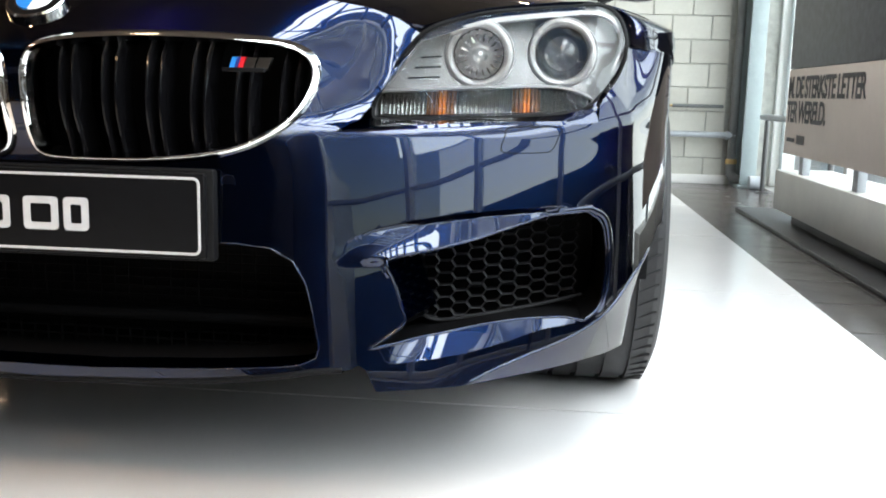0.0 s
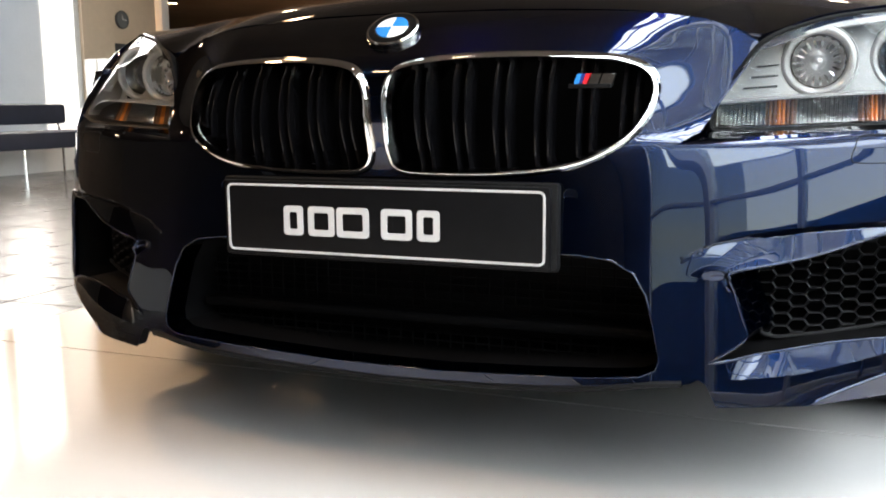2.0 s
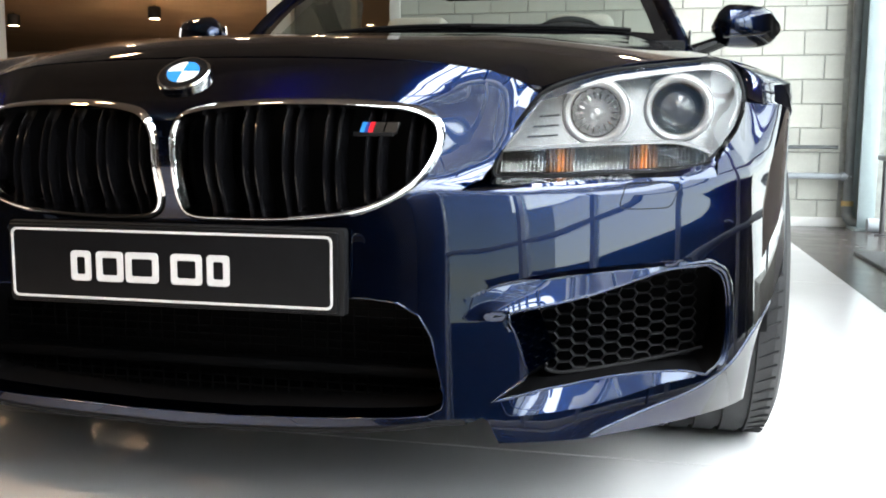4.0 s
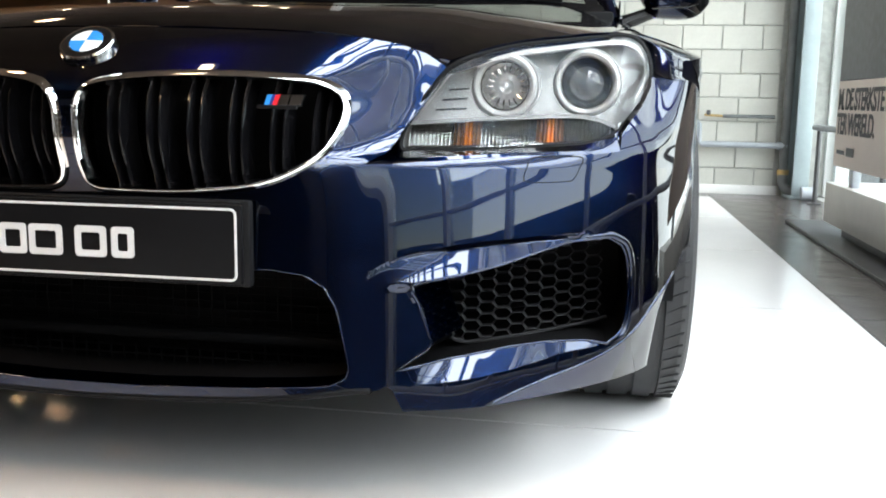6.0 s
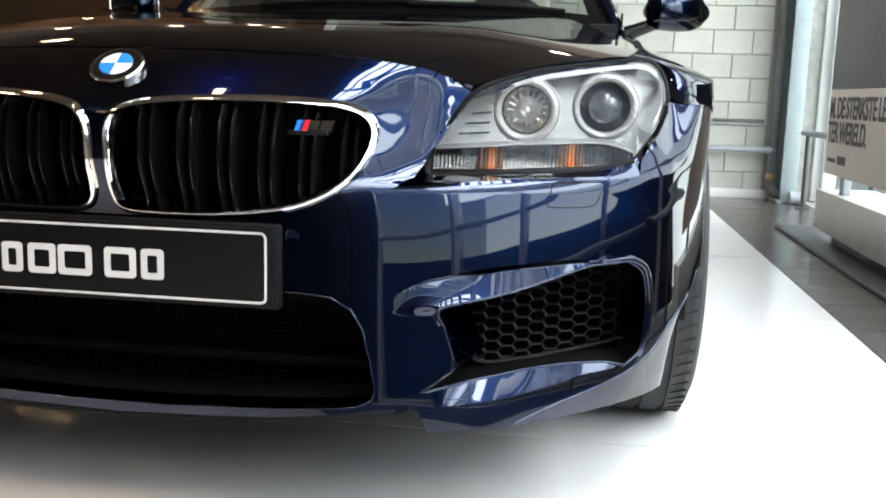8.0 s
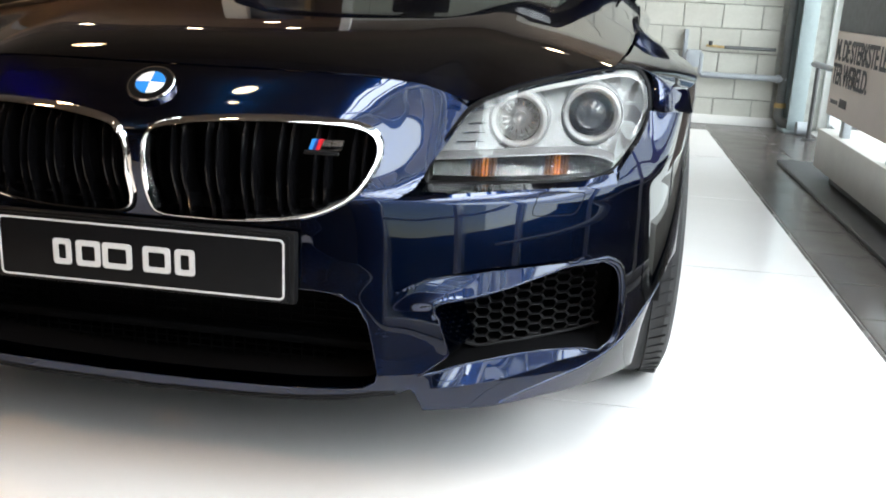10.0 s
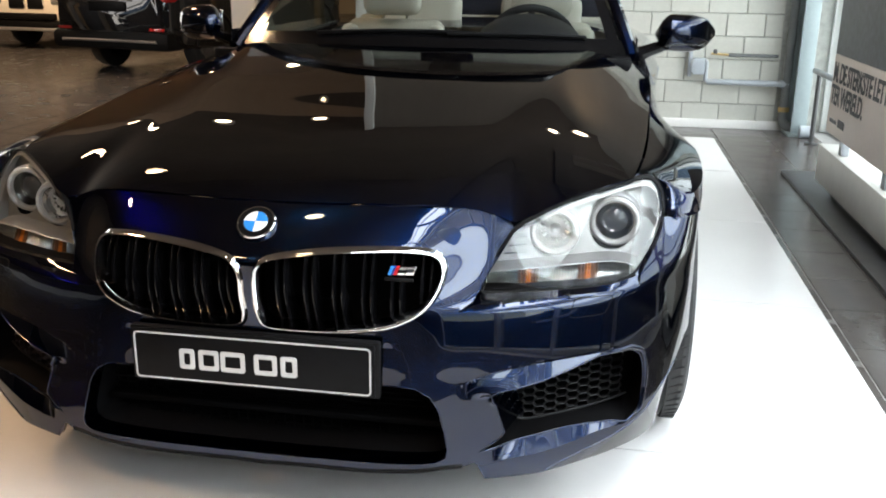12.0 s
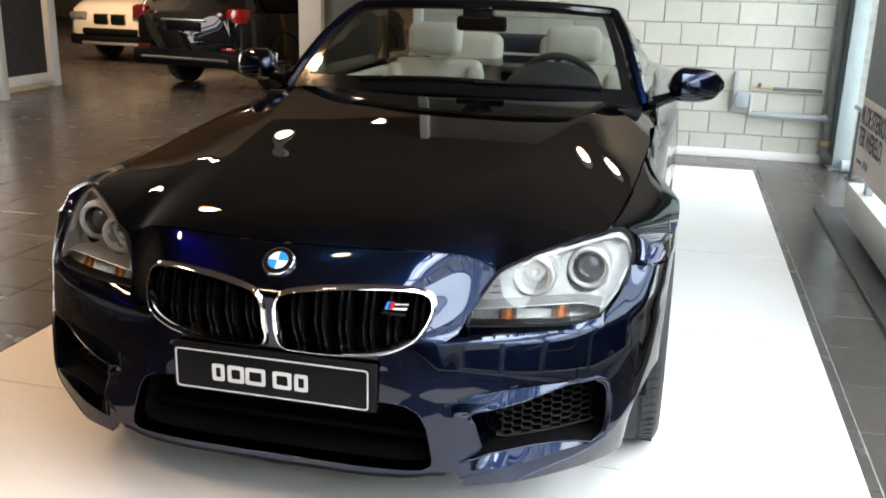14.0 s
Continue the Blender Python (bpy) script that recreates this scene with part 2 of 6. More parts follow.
def grow(poly, d):
    """The closed outline moved outwards by d."""
    poly = np.array(poly, float)
    s = 1.0 if area2(poly) > 0 else -1.0
    t = np.roll(poly, -1, axis=0) - np.roll(poly, 1, axis=0)
    t /= np.maximum(np.linalg.norm(t, axis=1), 1e-9)[:, None]
    return poly + d * s * np.stack([t[:, 1], -t[:, 0]], axis=1)


def to_lines(points, lines):
    """Which of the points lie on one of the open lines."""
    res = np.zeros(len(points), bool)
    for ln in lines:
        d = np.linalg.norm(points[:, None, :] - ln[None, :, :], axis=2).min(axis=1)
        res |= d < 1e-5
    return res


def true_normals(me, place, side=1.0):
    """Shades a sheet by the slope of the surface that it follows, not by its triangles."""
    n = len(me.vertices)
    at = np.zeros(n * 3)
    me.attributes["at"].data.foreach_get("vector", at)
    at = at.reshape(n, 3)

    def slope(u, v, e):
        a = np.array(place(u + e, v)) - np.array(place(u - e, v))
        b = np.array(place(u, v + e)) - np.array(place(u, v - e))
        m = np.cross(a, b)
        return m / max(np.linalg.norm(m), 1e-12) * (side, 1, 1)

    plain = {}
    out = [tuple(c.vector) for c in me.corner_normals]
    for p in me.polygons:
        ids = list(p.vertices)
        if any(at[i][2] < 0.5 for i in ids):
            continue
        mid = at[ids].mean(axis=0)
        for k, i in zip(p.loop_indices, ids):
            if at[i][2] > 1.5:
                q = at[i] + (mid - at[i]) * 0.35
                m = slope(q[0], q[1], 0.0006)
            else:
                if i not in plain:
                    plain[i] = slope(at[i][0], at[i][1], 0.0014)
                m = plain[i]
            out[k] = tuple(m if np.dot(m, p.normal) > 0 else -m)
    me.normals_split_custom_set(out)


def sheet(bm, outline, holes, step, place, edge=0.006, into=None, depth=0.02, hole_depth=None, flip=False, lines=()):
    """A curved panel: the outline less the holes in two dimensions, set in space by place(u, v), with turned-in edges."""
    outline = resample(outline, step)
    holes = [resample(h, step) for h in holes]
    lo, hi = outline.min(axis=0), outline.max(axis=0)
    gx, gy = np.arange(lo[0] + step * 0.5, hi[0], step), np.arange(lo[1] + step * 0.5, hi[1], step)
    grid = np.array([(a + (step * 0.5 if j % 2 else 0), b) for j, b in enumerate(gy) for a in gx])
    keep = inside(grid, outline) & (to_line(grid, outline) > step * 0.55)
    for h in holes:
        keep &= ~inside(grid, h) & (to_line(grid, h) > step * 0.55)
    lines = [resample(ln, step, False) for ln in lines]
    for ln in lines:
        for a, b in zip(ln, ln[1:]):
            near_line = np.array([a, b])
            keep &= to_line(grid, near_line) > step * 0.4
    loops = [outline] + holes
    pts = np.concatenate(loops + lines + [grid[keep]])
    edges, at = [], 0
    for lp in loops:
        edges += [(at + i, at + (i + 1) % len(lp)) for i in range(len(lp))]
        at += len(lp)
    for ln in lines:
        edges += [(at + i, at + i + 1) for i in range(len(ln) - 1)]
        at += len(ln)
    vs, _, fs, *_ = delaunay_2d_cdt([Vector(p) for p in pts], edges, [], 0, 1e-7)
    vs = np.array([tuple(v) for v in vs])
    mid = np.array([vs[list(f)].mean(axis=0) for f in fs])
    ok = inside(mid, outline)
    for h in holes:
        ok &= ~inside(mid, h)
    at_layer = bm.verts.layers.float_vector.new("at")
    on_crease = to_lines(vs, lines)
    made = [bm.verts.new(place(*v)) for v in vs]
    for v, p, c in zip(made, vs, on_crease):
        v[at_layer] = (p[0], p[1], 2.0 if c else 1.0)
    for f, good in zip(fs, ok):
        if good:
            bm.faces.new([made[i] for i in (reversed(f) if flip else f)])
    for k, lp in enumerate(loops):
        d = depth if k == 0 or hole_depth is None else hole_depth[k - 1]
        if into is None or d <= 0:
            continue
        way = Vector(into)
        inner = grow(lp, -edge * 0.4) if k == 0 else lp
        a = [Vector(place(*p)) for p in lp]
        b = [Vector(place(*p)) + way * edge for p in inner]
        c = [q + way * d for q in b]
        rings_to(bm, [a, b, c] if (k == 0) != flip else [a, b, c])
    for v in [v for v in bm.verts if not v.link_faces]:
        bm.verts.remove(v)
    return bm


def flipped(mesh_ob, name, parent, label="", place=None, sharp=28.0):
    """The mirror-image twin of a part on the other side of the car."""
    bm = bmesh.new()
    bm.from_mesh(mesh_ob.data)
    for v in bm.verts:
        v.co.x = -v.co.x
    bmesh.ops.reverse_faces(bm, faces=bm.faces[:])
    return finish(name, bm, mesh_ob.data.materials[0], parent, label, sharp, place, -1.0)


def pair(name, bm, material, parent, label="", sharp=28.0, place=None):
    ob = part(name, bm, material, parent, label, sharp, place)
    return ob, flipped(ob, name, parent, label, place, sharp)


# ---- the convertible: front ----
car = thing("convertible_car", "dark blue metallic convertible, top down, on a white platform", "car")


def ease(a, b, x):
    t = min(1.0, max(0.0, (x - a) / (b - a)))
    return t * t * (3 - 2 * t)


PLAN = spline([(-0.2, 0.008), (0, 0), (0.2, 0.008), (0.36, 0.030), (0.42, 0.050), (0.5, 0.078), (0.6, 0.118), (0.7, 0.170), (0.77, 0.220), (0.81, 0.260), (0.85, 0.313), (0.88, 0.368),
               (0.905, 0.438), (0.922, 0.515), (0.934, 0.605), (0.942, 0.71), (0.947, 0.83), (0.948, 0.95)], 24)
PLAN = PLAN[24:]
_s = np.concatenate([[0], np.cumsum(np.linalg.norm(np.diff(PLAN, axis=0), axis=1))])
_g = np.arange(0, _s[-1], 0.002)
_p = np.stack([np.interp(_g, _s, PLAN[:, 0]), np.interp(_g, _s, PLAN[:, 1])], axis=1)
_w = np.exp(-0.5 * (np.arange(-45, 46) / 12.0) ** 2)
_tail = _p[-1] + (_p[-1] - _p[-2]) * np.arange(1, 46)[:, None]
_full = np.concatenate([_p[45:0:-1] * (-1, 1), _p, _tail])
PLAN = np.stack([np.convolve(_full[:, k], _w / _w.sum(), "valid") for k in (0, 1)], axis=1)
PLAN[:, 1] -= PLAN[0, 1]
PLAN_S = np.concatenate([[0], np.cumsum(np.linalg.norm(np.diff(PLAN, axis=0), axis=1))])
PLAN_T = np.gradient(PLAN, axis=0)
PLAN_T /= np.linalg.norm(PLAN_T, axis=1)[:, None]


def s_of(x):
    return math.copysign(float(np.interp(abs(x), PLAN[:, 0], PLAN_S)), x)


def nose_y(x):
    return float(np.interp(abs(x), PLAN[:, 0], PLAN[:, 1]))


mid_prof = curve_fn([(0.19, 0.026), (0.29, 0.022), (0.39, 0.016), (0.50, 0.020), (0.53, 0.018), (0.60, 0.0), (0.66, -0.002), (0.68, 0.008), (0.70, 0.034), (0.712, 0.051), (0.726, 0.070), (0.742, 0.094), (0.755, 0.117), (0.765, 0.140)])
out_prof = curve_fn([(0.19, -0.034), (0.25, -0.026), (0.32, -0.015), (0.38, -0.006), (0.42, 0.0), (0.46, 0.005), (0.50, 0.011), (0.55, 0.020), (0.57, 0.026), (0.61, 0.040), (0.66, 0.063), (0.69, 0.083), (0.715, 0.108), (0.741, 0.138), (0.755, 0.157), (0.78, 0.195)])
cheek_prof = curve_fn([(0.19, -0.034), (0.25, -0.026), (0.32, -0.015), (0.38, -0.006), (0.42, 0.0), (0.46, 0.005), (0.50, 0.011), (0.55, 0.021), (0.563, 0.025), (0.58, 0.049), (0.60, 0.071), (0.63, 0.094), (0.66, 0.113), (0.69, 0.131), (0.72, 0.149), (0.75, 0.168)])
side_prof = curve_fn([(0.19, -0.010), (0.24, -0.014), (0.30, -0.009), (0.42, 0.0), (0.46, 0.005), (0.50, 0.010), (0.55, 0.018), (0.58, 0.022), (0.61, 0.036), (0.65, 0.068), (0.69, 0.106), (0.76, 0.175)])
wing_low = curve_fn([(0.415, 0.382), (0.457, 0.385), (0.521, 0.396), (0.601, 0.412), (0.682, 0.435), (0.722, 0.445), (0.80, 0.449)])
wing_top = curve_fn([(0.415, 0.386), (0.433, 0.409), (0.488, 0.434), (0.60, 0.451), (0.724, 0.458), (0.80, 0.46)])
fin_top = curve_fn([(0.461, 0.260), (0.471, 0.264), (0.565, 0.277), (0.647, 0.288), (0.70, 0.291), (0.74, 0.289), (0.777, 0.280)])
fin_crease = curve_fn([(0.455, 0.249), (0.48, 0.243), (0.585, 0.250), (0.665, 0.265), (0.72, 0.277), (0.777, 0.2795)])
tuck_line = curve_fn([(0.60, 0.204), (0.609, 0.209), (0.683, 0.237), (0.76, 0.260), (0.814, 0.287), (0.86, 0.34), (0.91, 0.40)])


def depth_in(x, z):
    """How far the front lies behind the plan curve at a height."""
    x = abs(x)
    w1, w2, w3 = ease(0.03, 0.43, x), ease(0.31, 0.48, x), ease(0.54, 0.82, x)
    d = (1 - w1) * float(mid_prof(z)) + w1 * float(out_prof(z))
    d = (1 - w2) * d + w2 * float(cheek_prof(z))
    d = (1 - w3) * d + w3 * float(side_prof(z)) * (1 - 0.9 * ease(0.845, 0.915, x) if z < 0.57 else 1 - ease(0.83, 0.935, x) if z > 0.62 else (1 - 0.9 * ease(0.845, 0.915, x)) * (1 - ease(0.57, 0.62, z)) + (1 - ease(0.83, 0.935, x)) * ease(0.57, 0.62, z))
    if 0.415 < x < 0.80:
        zl, zt, full = float(wing_low(x)), float(wing_top(x)), ease(0.42, 0.56, x) * (1 - ease(0.70, 0.755, x))
        h = 0.009 * full
        if zl - (0.003 if x < 0.492 else 0.02) <= z < zt:
            # a turned-under edge, then the blade coming forwards out of it
            z1 = max(z, zl) if x < 0.492 else z
            if z1 > zt - h:
                e = 1.25 * (zt - z1)
            else:
                e = 1.25 * h - 0.60 * full * (1 - ease(0.70, 0.78, x)) * (zt - h - z1)
            if x < 0.492 and z < zl:
                e *= (z - zl + 0.003) / 0.003
            d += e
    if 0.455 < x < 0.80:
        zk, zf = float(fin_crease(x)), float(fin_top(x))
        if z > zk and z < min(zf + 0.02, 0.263 + max(0.0, x - 0.473) * 0.674):
            d += 0.80 * (z - zk) * ease(0.49, 0.55, x) * (1 - ease(0.735, 0.78, x))
    if x > 0.86:
        r = math.hypot(float(np.interp(x, PLAN[:, 0], PLAN[:, 1])) - 0.89, z - 0.345)
        d -= 0.002 * math.exp(-((r - 0.372) / 0.05) ** 2)
    if x > 0.60 and z < float(tuck_line(x)):
        d += 0.42 * (float(tuck_line(x)) - z)
    return d


def front(s, z, more=0.0):
    a = abs(s)
    x, y = np.interp(a, PLAN_S, PLAN[:, 0]), np.interp(a, PLAN_S, PLAN[:, 1])
    tx, ty = np.interp(a, PLAN_S, PLAN_T[:, 0]), np.interp(a, PLAN_S, PLAN_T[:, 1])
    d = depth_in(x, z) + more
    w = ease(0.84, 0.90, float(x)) * (1 - ease(0.56, 0.62, z))
    return Vector((math.copysign(float(x - ty * d * w), s) if s else 0.0, float(y + ((1 - w) + w * tx) * d), z))


def on_front(pts):
    return [(s_of(x), z) for x, z in pts]


def both(pts):
    """An outline on the right side made whole with its mirror image."""
    return list(pts) + [(-x, z) for x, z in reversed(pts) if abs(x) > 1e-6]


def soft_loop(pts, n=8):
    return spline(pts, n, True)


KIDNEY = [(0.010, 0.60), (0.011, 0.637), (0.022, 0.664), (0.050, 0.680), (0.130, 0.690), (0.235, 0.692), (0.325, 0.687), (0.369, 0.674), (0.387, 0.648),
          (0.384, 0.612), (0.362, 0.574), (0.315, 0.543), (0.26, 0.526), (0.175, 0.517), (0.078, 0.516), (0.029, 0.521), (0.011, 0.545)]
SIDE_INTAKE = [(0.493, 0.388), (0.510, 0.339), (0.522, 0.304), (0.516, 0.294), (0.473, 0.265)]
SIDE_INTAKE += [(x, float(fin_top(x))) for x in np.linspace(0.482, 0.772, 26)]
SIDE_INTAKE += [tuple(p) for p in spline([(0.777, 0.280), (0.800, 0.300), (0.807, 0.345), (0.806, 0.395), (0.796, 0.430), (0.772, 0.4485)], 10)]
SIDE_INTAKE += [(x, float(wing_low(x))) for x in np.linspace(0.765, 0.505, 24)]
CENTRE_INTAKE = both([(0, 0.223), (0.084, 0.2235), (0.274, 0.238), (0.385, 0.247), (0.405, 0.256), (0.409, 0.272), (0.401, 0.31), (0.388, 0.358), (0.370, 0.388), (0.340, 0.405), (0.295, 0.411), (0, 0.411)])
BROW = [(0.785, 0.580), (0.76, 0.577), (0.676, 0.576), (0.596, 0.573), (0.516, 0.568), (0.454, 0.563), (0.418, 0.563)]
CHEEK = [(0.446, 0.579), (0.456, 0.596), (0.468, 0.620), (0.498, 0.668), (0.520, 0.702)]
HOOD_LINE = [(0.480, 0.727), (0.439, 0.741), (0.385, 0.749), (0.30, 0.755), (0.20, 0.7575), (0.10, 0.7585), (0, 0.759)]


def arch_y(z, r=0.372):
    return 0.89 - math.sqrt(max(0.0, r * r - (z - 0.345) ** 2))


def x_at_y(y):
    return float(np.interp(y, PLAN[:, 1], PLAN[:, 0]))


right = [(0, 0.203), (0.109, 0.204), (0.291, 0.224), (0.404, 0.236), (0.450, 0.238), (0.461, 0.244), (0.470, 0.238), (0.478, 0.222), (0.486, 0.206), (0.60, 0.206), (0.693, 0.209), (0.781, 0.212), (0.849, 0.21)]
right += [(x_at_y(arch_y(z)), z) for z in np.linspace(0.212, 0.668, 26)]
right += [(x_at_y(y), z) for y, z in ((0.60, 0.678), (0.50, 0.688), (0.42, 0.696))] + [(0.836, 0.700), (0.834, 0.683), (0.819, 0.651), (0.797, 0.622), (0.787, 0.606)]
right += BROW + CHEEK + HOOD_LINE
kid = soft_loop(on_front(KIDNEY), 6)
side_hole = np.array(on_front(SIDE_INTAKE))
creases = []


def wing_fold(x):
    return float(wing_top(x)) - 0.009 * ease(0.42, 0.52, x) * (1 - ease(0.70, 0.755, x))


for fn, xs in ((wing_top, np.linspace(0.435, 0.735, 66)), (wing_fold, np.linspace(0.47, 0.71, 54)), (fin_crease, np.linspace(0.495, 0.765, 56)), (tuck_line, np.linspace(0.606, 0.895, 50))):
    ln = np.array(on_front([(x, float(fn(x))) for x in xs]))
    creases += [ln, ln * (-1, 1)]
bm = sheet(bmesh.new(), on_front(both(right)), [on_front(CENTRE_INTAKE), kid, kid * (-1, 1), side_hole, side_hole * (-1, 1)], 0.0085, front,
           edge=0.004, into=(0, 1, 0), depth=0.02, hole_depth=(0.05, 0.02, 0.02, 0, 0), lines=creases)
bumper = part("front_bumper", bm, PAINT, car, "", 30, front)

# rounded edges of the openings and of the tucked lower corner
loop = [front(p[0], p[1], 0.0012) for p in resample(on_front(SIDE_INTAKE), 0.012)]
pair("intake_edge", tube(bmesh.new(), loop + loop[:1], 0.0024, 8, False), PAINT, bumper, "", 70)
rim_line = [(x, float(wing_low(x)) + 0.004) for x in np.linspace(0.70, 0.765, 8)] + [tuple(p) for p in spline([(0.777, 0.4515), (0.801, 0.434), (0.811, 0.395), (0.812, 0.345), (0.805, 0.300), (0.792, 0.281)], 10)]
rim_line = resample([(s_of(x), z) for x, z in rim_line], 0.008, False)
wide = [0.0055 * ease(0, 12, i + 1) * ease(0, 6, len(rim_line) - i) + 0.001 for i in range(len(rim_line))]
pair("intake_rim", tube(bmesh.new(), [front(p[0], p[1], 0.0030) for p in rim_line], wide, 10), PAINT, bumper, "", 70)
loop = [front(p[0], p[1], 0.0012) for p in resample(on_front(CENTRE_INTAKE), 0.015)]
part("intake_edge", tube(bmesh.new(), loop + loop[:1], 0.0016, 8, False), PAINT, bumper, "", 70)
pair("corner_edge", tube(bmesh.new(), [front(s_of(x), float(tuck_line(x)), 0.0014) for x in np.linspace(0.612, 0.885, 40)], 0.003, 8), PAINT, bumper, "", 70)

# the ledge under each headlight
LENS_LOW = [(0.797, 0.622), (0.768, 0.601), (0.726, 0.590), (0.669, 0.586), (0.60, 0.583), (0.539, 0.580), (0.46, 0.579), (0.440, 0.580)]


lens_base = curve_fn([(0.40, 0.150), (0.44, 0.160), (0.526, 0.182), (0.60, 0.203), (0.70, 0.237), (0.771, 0.270), (0.80, 0.295), (0.83, 0.325), (0.86, 0.36)])
lens_rake = curve_fn([(0.44, 0.35), (0.526, 0.42), (0.60, 0.65), (0.70, 0.95), (0.77, 1.08), (0.83, 1.05)])


def lens_y(x, z):
    x = abs(x)
    return float(lens_base(x)) + float(lens_rake(x)) * (z - 0.60) - 0.008 * math.sin(math.pi * min(1, max(0, (z - 0.58) / 0.19)))


a = [front(s_of(x), z) for x, z in resample(BROW, 0.012, False)]
low = resample(LENS_LOW, 0.012, False)
k = np.linspace(0, len(low) - 1, len(a))
b = [Vector((np.interp(i, range(len(low)), low[:, 0]), 0, np.interp(i, range(len(low)), low[:, 1]))) for i in k]
for v in b:
    v.y = lens_y(v.x, v.z) - 0.004
a += [front(s_of(x), z) for x, z in CHEEK]
b += [lens_pt for lens_pt in (Vector((x, lens_y(x, z) - 0.004, z)) for x, z in ((0.444, 0.583), (0.449, 0.594), (0.460, 0.617), (0.492, 0.667), (0.518, 0.703)))]
mid1 = [p.lerp(q, 0.12) + Vector((0, 0, 0.003)) for p, q in zip(a, b)]
mid2 = [p.lerp(q, 0.55) + Vector((0, 0, 0.001)) for p, q in zip(a, b)]
pair("headlight_ledge", rings_to(bmesh.new(), [a, mid1, mid2, b], closed=False), PAINT, bumper)

# the bumper's return along the lamp's outer edge
edge_out = spline([(0.836, 0.700), (0.834, 0.683), (0.819, 0.651), (0.797, 0.622), (0.787, 0.606), (0.785, 0.580)], 5)
edge_in = spline([(0.829, 0.700), (0.827, 0.683), (0.812, 0.655), (0.791, 0.628), (0.779, 0.614), (0.768, 0.602)], 5)
a = [front(s_of(x), z) for x, z in edge_out]
b = [Vector((x, lens_y(x, z) + 0.002, z)) for x, z in edge_in]
pair("lamp_return", rings_to(bmesh.new(), [a, [p.lerp(q, 0.3) + Vector((0, 0.002, 0)) for p, q in zip(a, b)], b], closed=False), PAINT, bumper)

# kidney grilles
KR = soft_loop(on_front(KIDNEY), 10)


def chrome_ring(loop, width, proud, depth):
    rows = []
    for t in range(9):
        ang = math.pi * t / 8
        lp = grow(loop, 0.002 - width * t / 8)
        rows.append([front(p[0], p[1], -proud * math.sin(ang) + (depth * t / 8 if t > 5 else 0.0)) for p in lp])
    rows.append([front(p[0], p[1], depth + 0.03) for p in grow(loop, 0.002 - width)])
    return rings_to(bmesh.new(), rows)


frame_r = part("kidney_grille_frame", chrome_ring(KR, 0.0140, 0.009, 0.012), CHROME, car, "polished chrome grille surround", 60)
frame_l = flipped(frame_r, "kidney_grille_frame", car, "polished chrome grille surround")


def kidney_span(x):
    """The grille opening's lower and upper edge at x."""
    lp = grow(soft_loop(KIDNEY, 10), -0.010)
    zs = [p[1] + (q[1] - p[1]) * (x - p[0]) / (q[0] - p[0]) for p, q in zip(lp, np.roll(lp, -1, axis=0)) if (p[0] - x) * (q[0] - x) < 0]
    return (min(zs), max(zs)) if zs else (0, 0)


for i in range(6):
    for j in (0, 1):
        x = 0.052 + i * 0.0575 + j * 0.0175
        lo, hi = kidney_span(x)
        if hi - lo < 0.03:
            continue
        rows = []
        for t in np.linspace(0, 1, 7):
            z = lo - 0.004 + (hi - lo + 0.008) * t
            bow = 0.012 * math.sin(math.pi * t)
            y0 = front(s_of(x), z).y + 0.030 - bow
            rows.append([Vector((x - 0.0032, y0 + 0.004, z)), Vector((x - 0.0012, y0, z)), Vector((x + 0.0012, y0, z)), Vector((x + 0.0032, y0 + 0.004, z)),
                         Vector((x + 0.0026, y0 + 0.05, z)), Vector((x - 0.0026, y0 + 0.05, z))])
        slat = part("slat", rings_to(bmesh.new(), rows, True, True, True), SLAT, frame_r)
        flipped(slat, "slat", frame_l)


def tray(loop, y_back, more=0.04):
    """A dark box behind an opening."""
    a = [front(p[0], p[1], more * 0.1 + 0.006) for p in grow(loop, 0.006)]
    c = [Vector((p.x * 0.98, y_back, p.z)) for p in a]
    bm = rings_to(bmesh.new(), [a, c])
    bm.faces.new([bm.verts.new(p) for p in c])
    return bm


pair("grille_duct", tray(KR, 0.24), BLACK, car, "black air duct behind the grille")
part("intake_duct", tray(resample(on_front(CENTRE_INTAKE), 0.02), 0.26), BLACK, car, "black air duct behind the lower intake")
pair("intake_duct", tray(resample(on_front(SIDE_INTAKE), 0.012), 0.44), BLACK, car, "black duct of the side intake")

wall_edge = [(0.495, 0.384), (0.510, 0.339), (0.522, 0.304), (0.517, 0.295)]
rows = [[front(s_of(x), z, 0.003) for x, z in wall_edge], [Vector((x + 0.030, nose_y(x) + 0.094, z)) for x, z in wall_edge]]
pair("intake_wall", rings_to(bmesh.new(), rows, False), PAINT, bumper)

VOID = mat("deep_black_plastic", (0.002, 0.002, 0.0022), 0.7, vary=0.15, scale=30, spec=0.05)
# lower intake: a faint lattice well back in the opening
bm = bmesh.new()
for i in range(13):
    z = 0.235 + i * 0.0135
    box(bm, (-0.40, 0.150, z - 0.001), (0.40, 0.154, z + 0.001))
for i in range(36):
    x = -0.39 + i * 0.0223
    box(bm, (x - 0.001, 0.1505, 0.225), (x + 0.001, 0.1535, 0.412))
part("lattice", bm, VOID, car, "fine dark lattice in the lower intake")
part("cross_bar", boxed((-0.40, 0.12, 0.270), (0.40, 0.15, 0.288), 0.006), VOID, car)


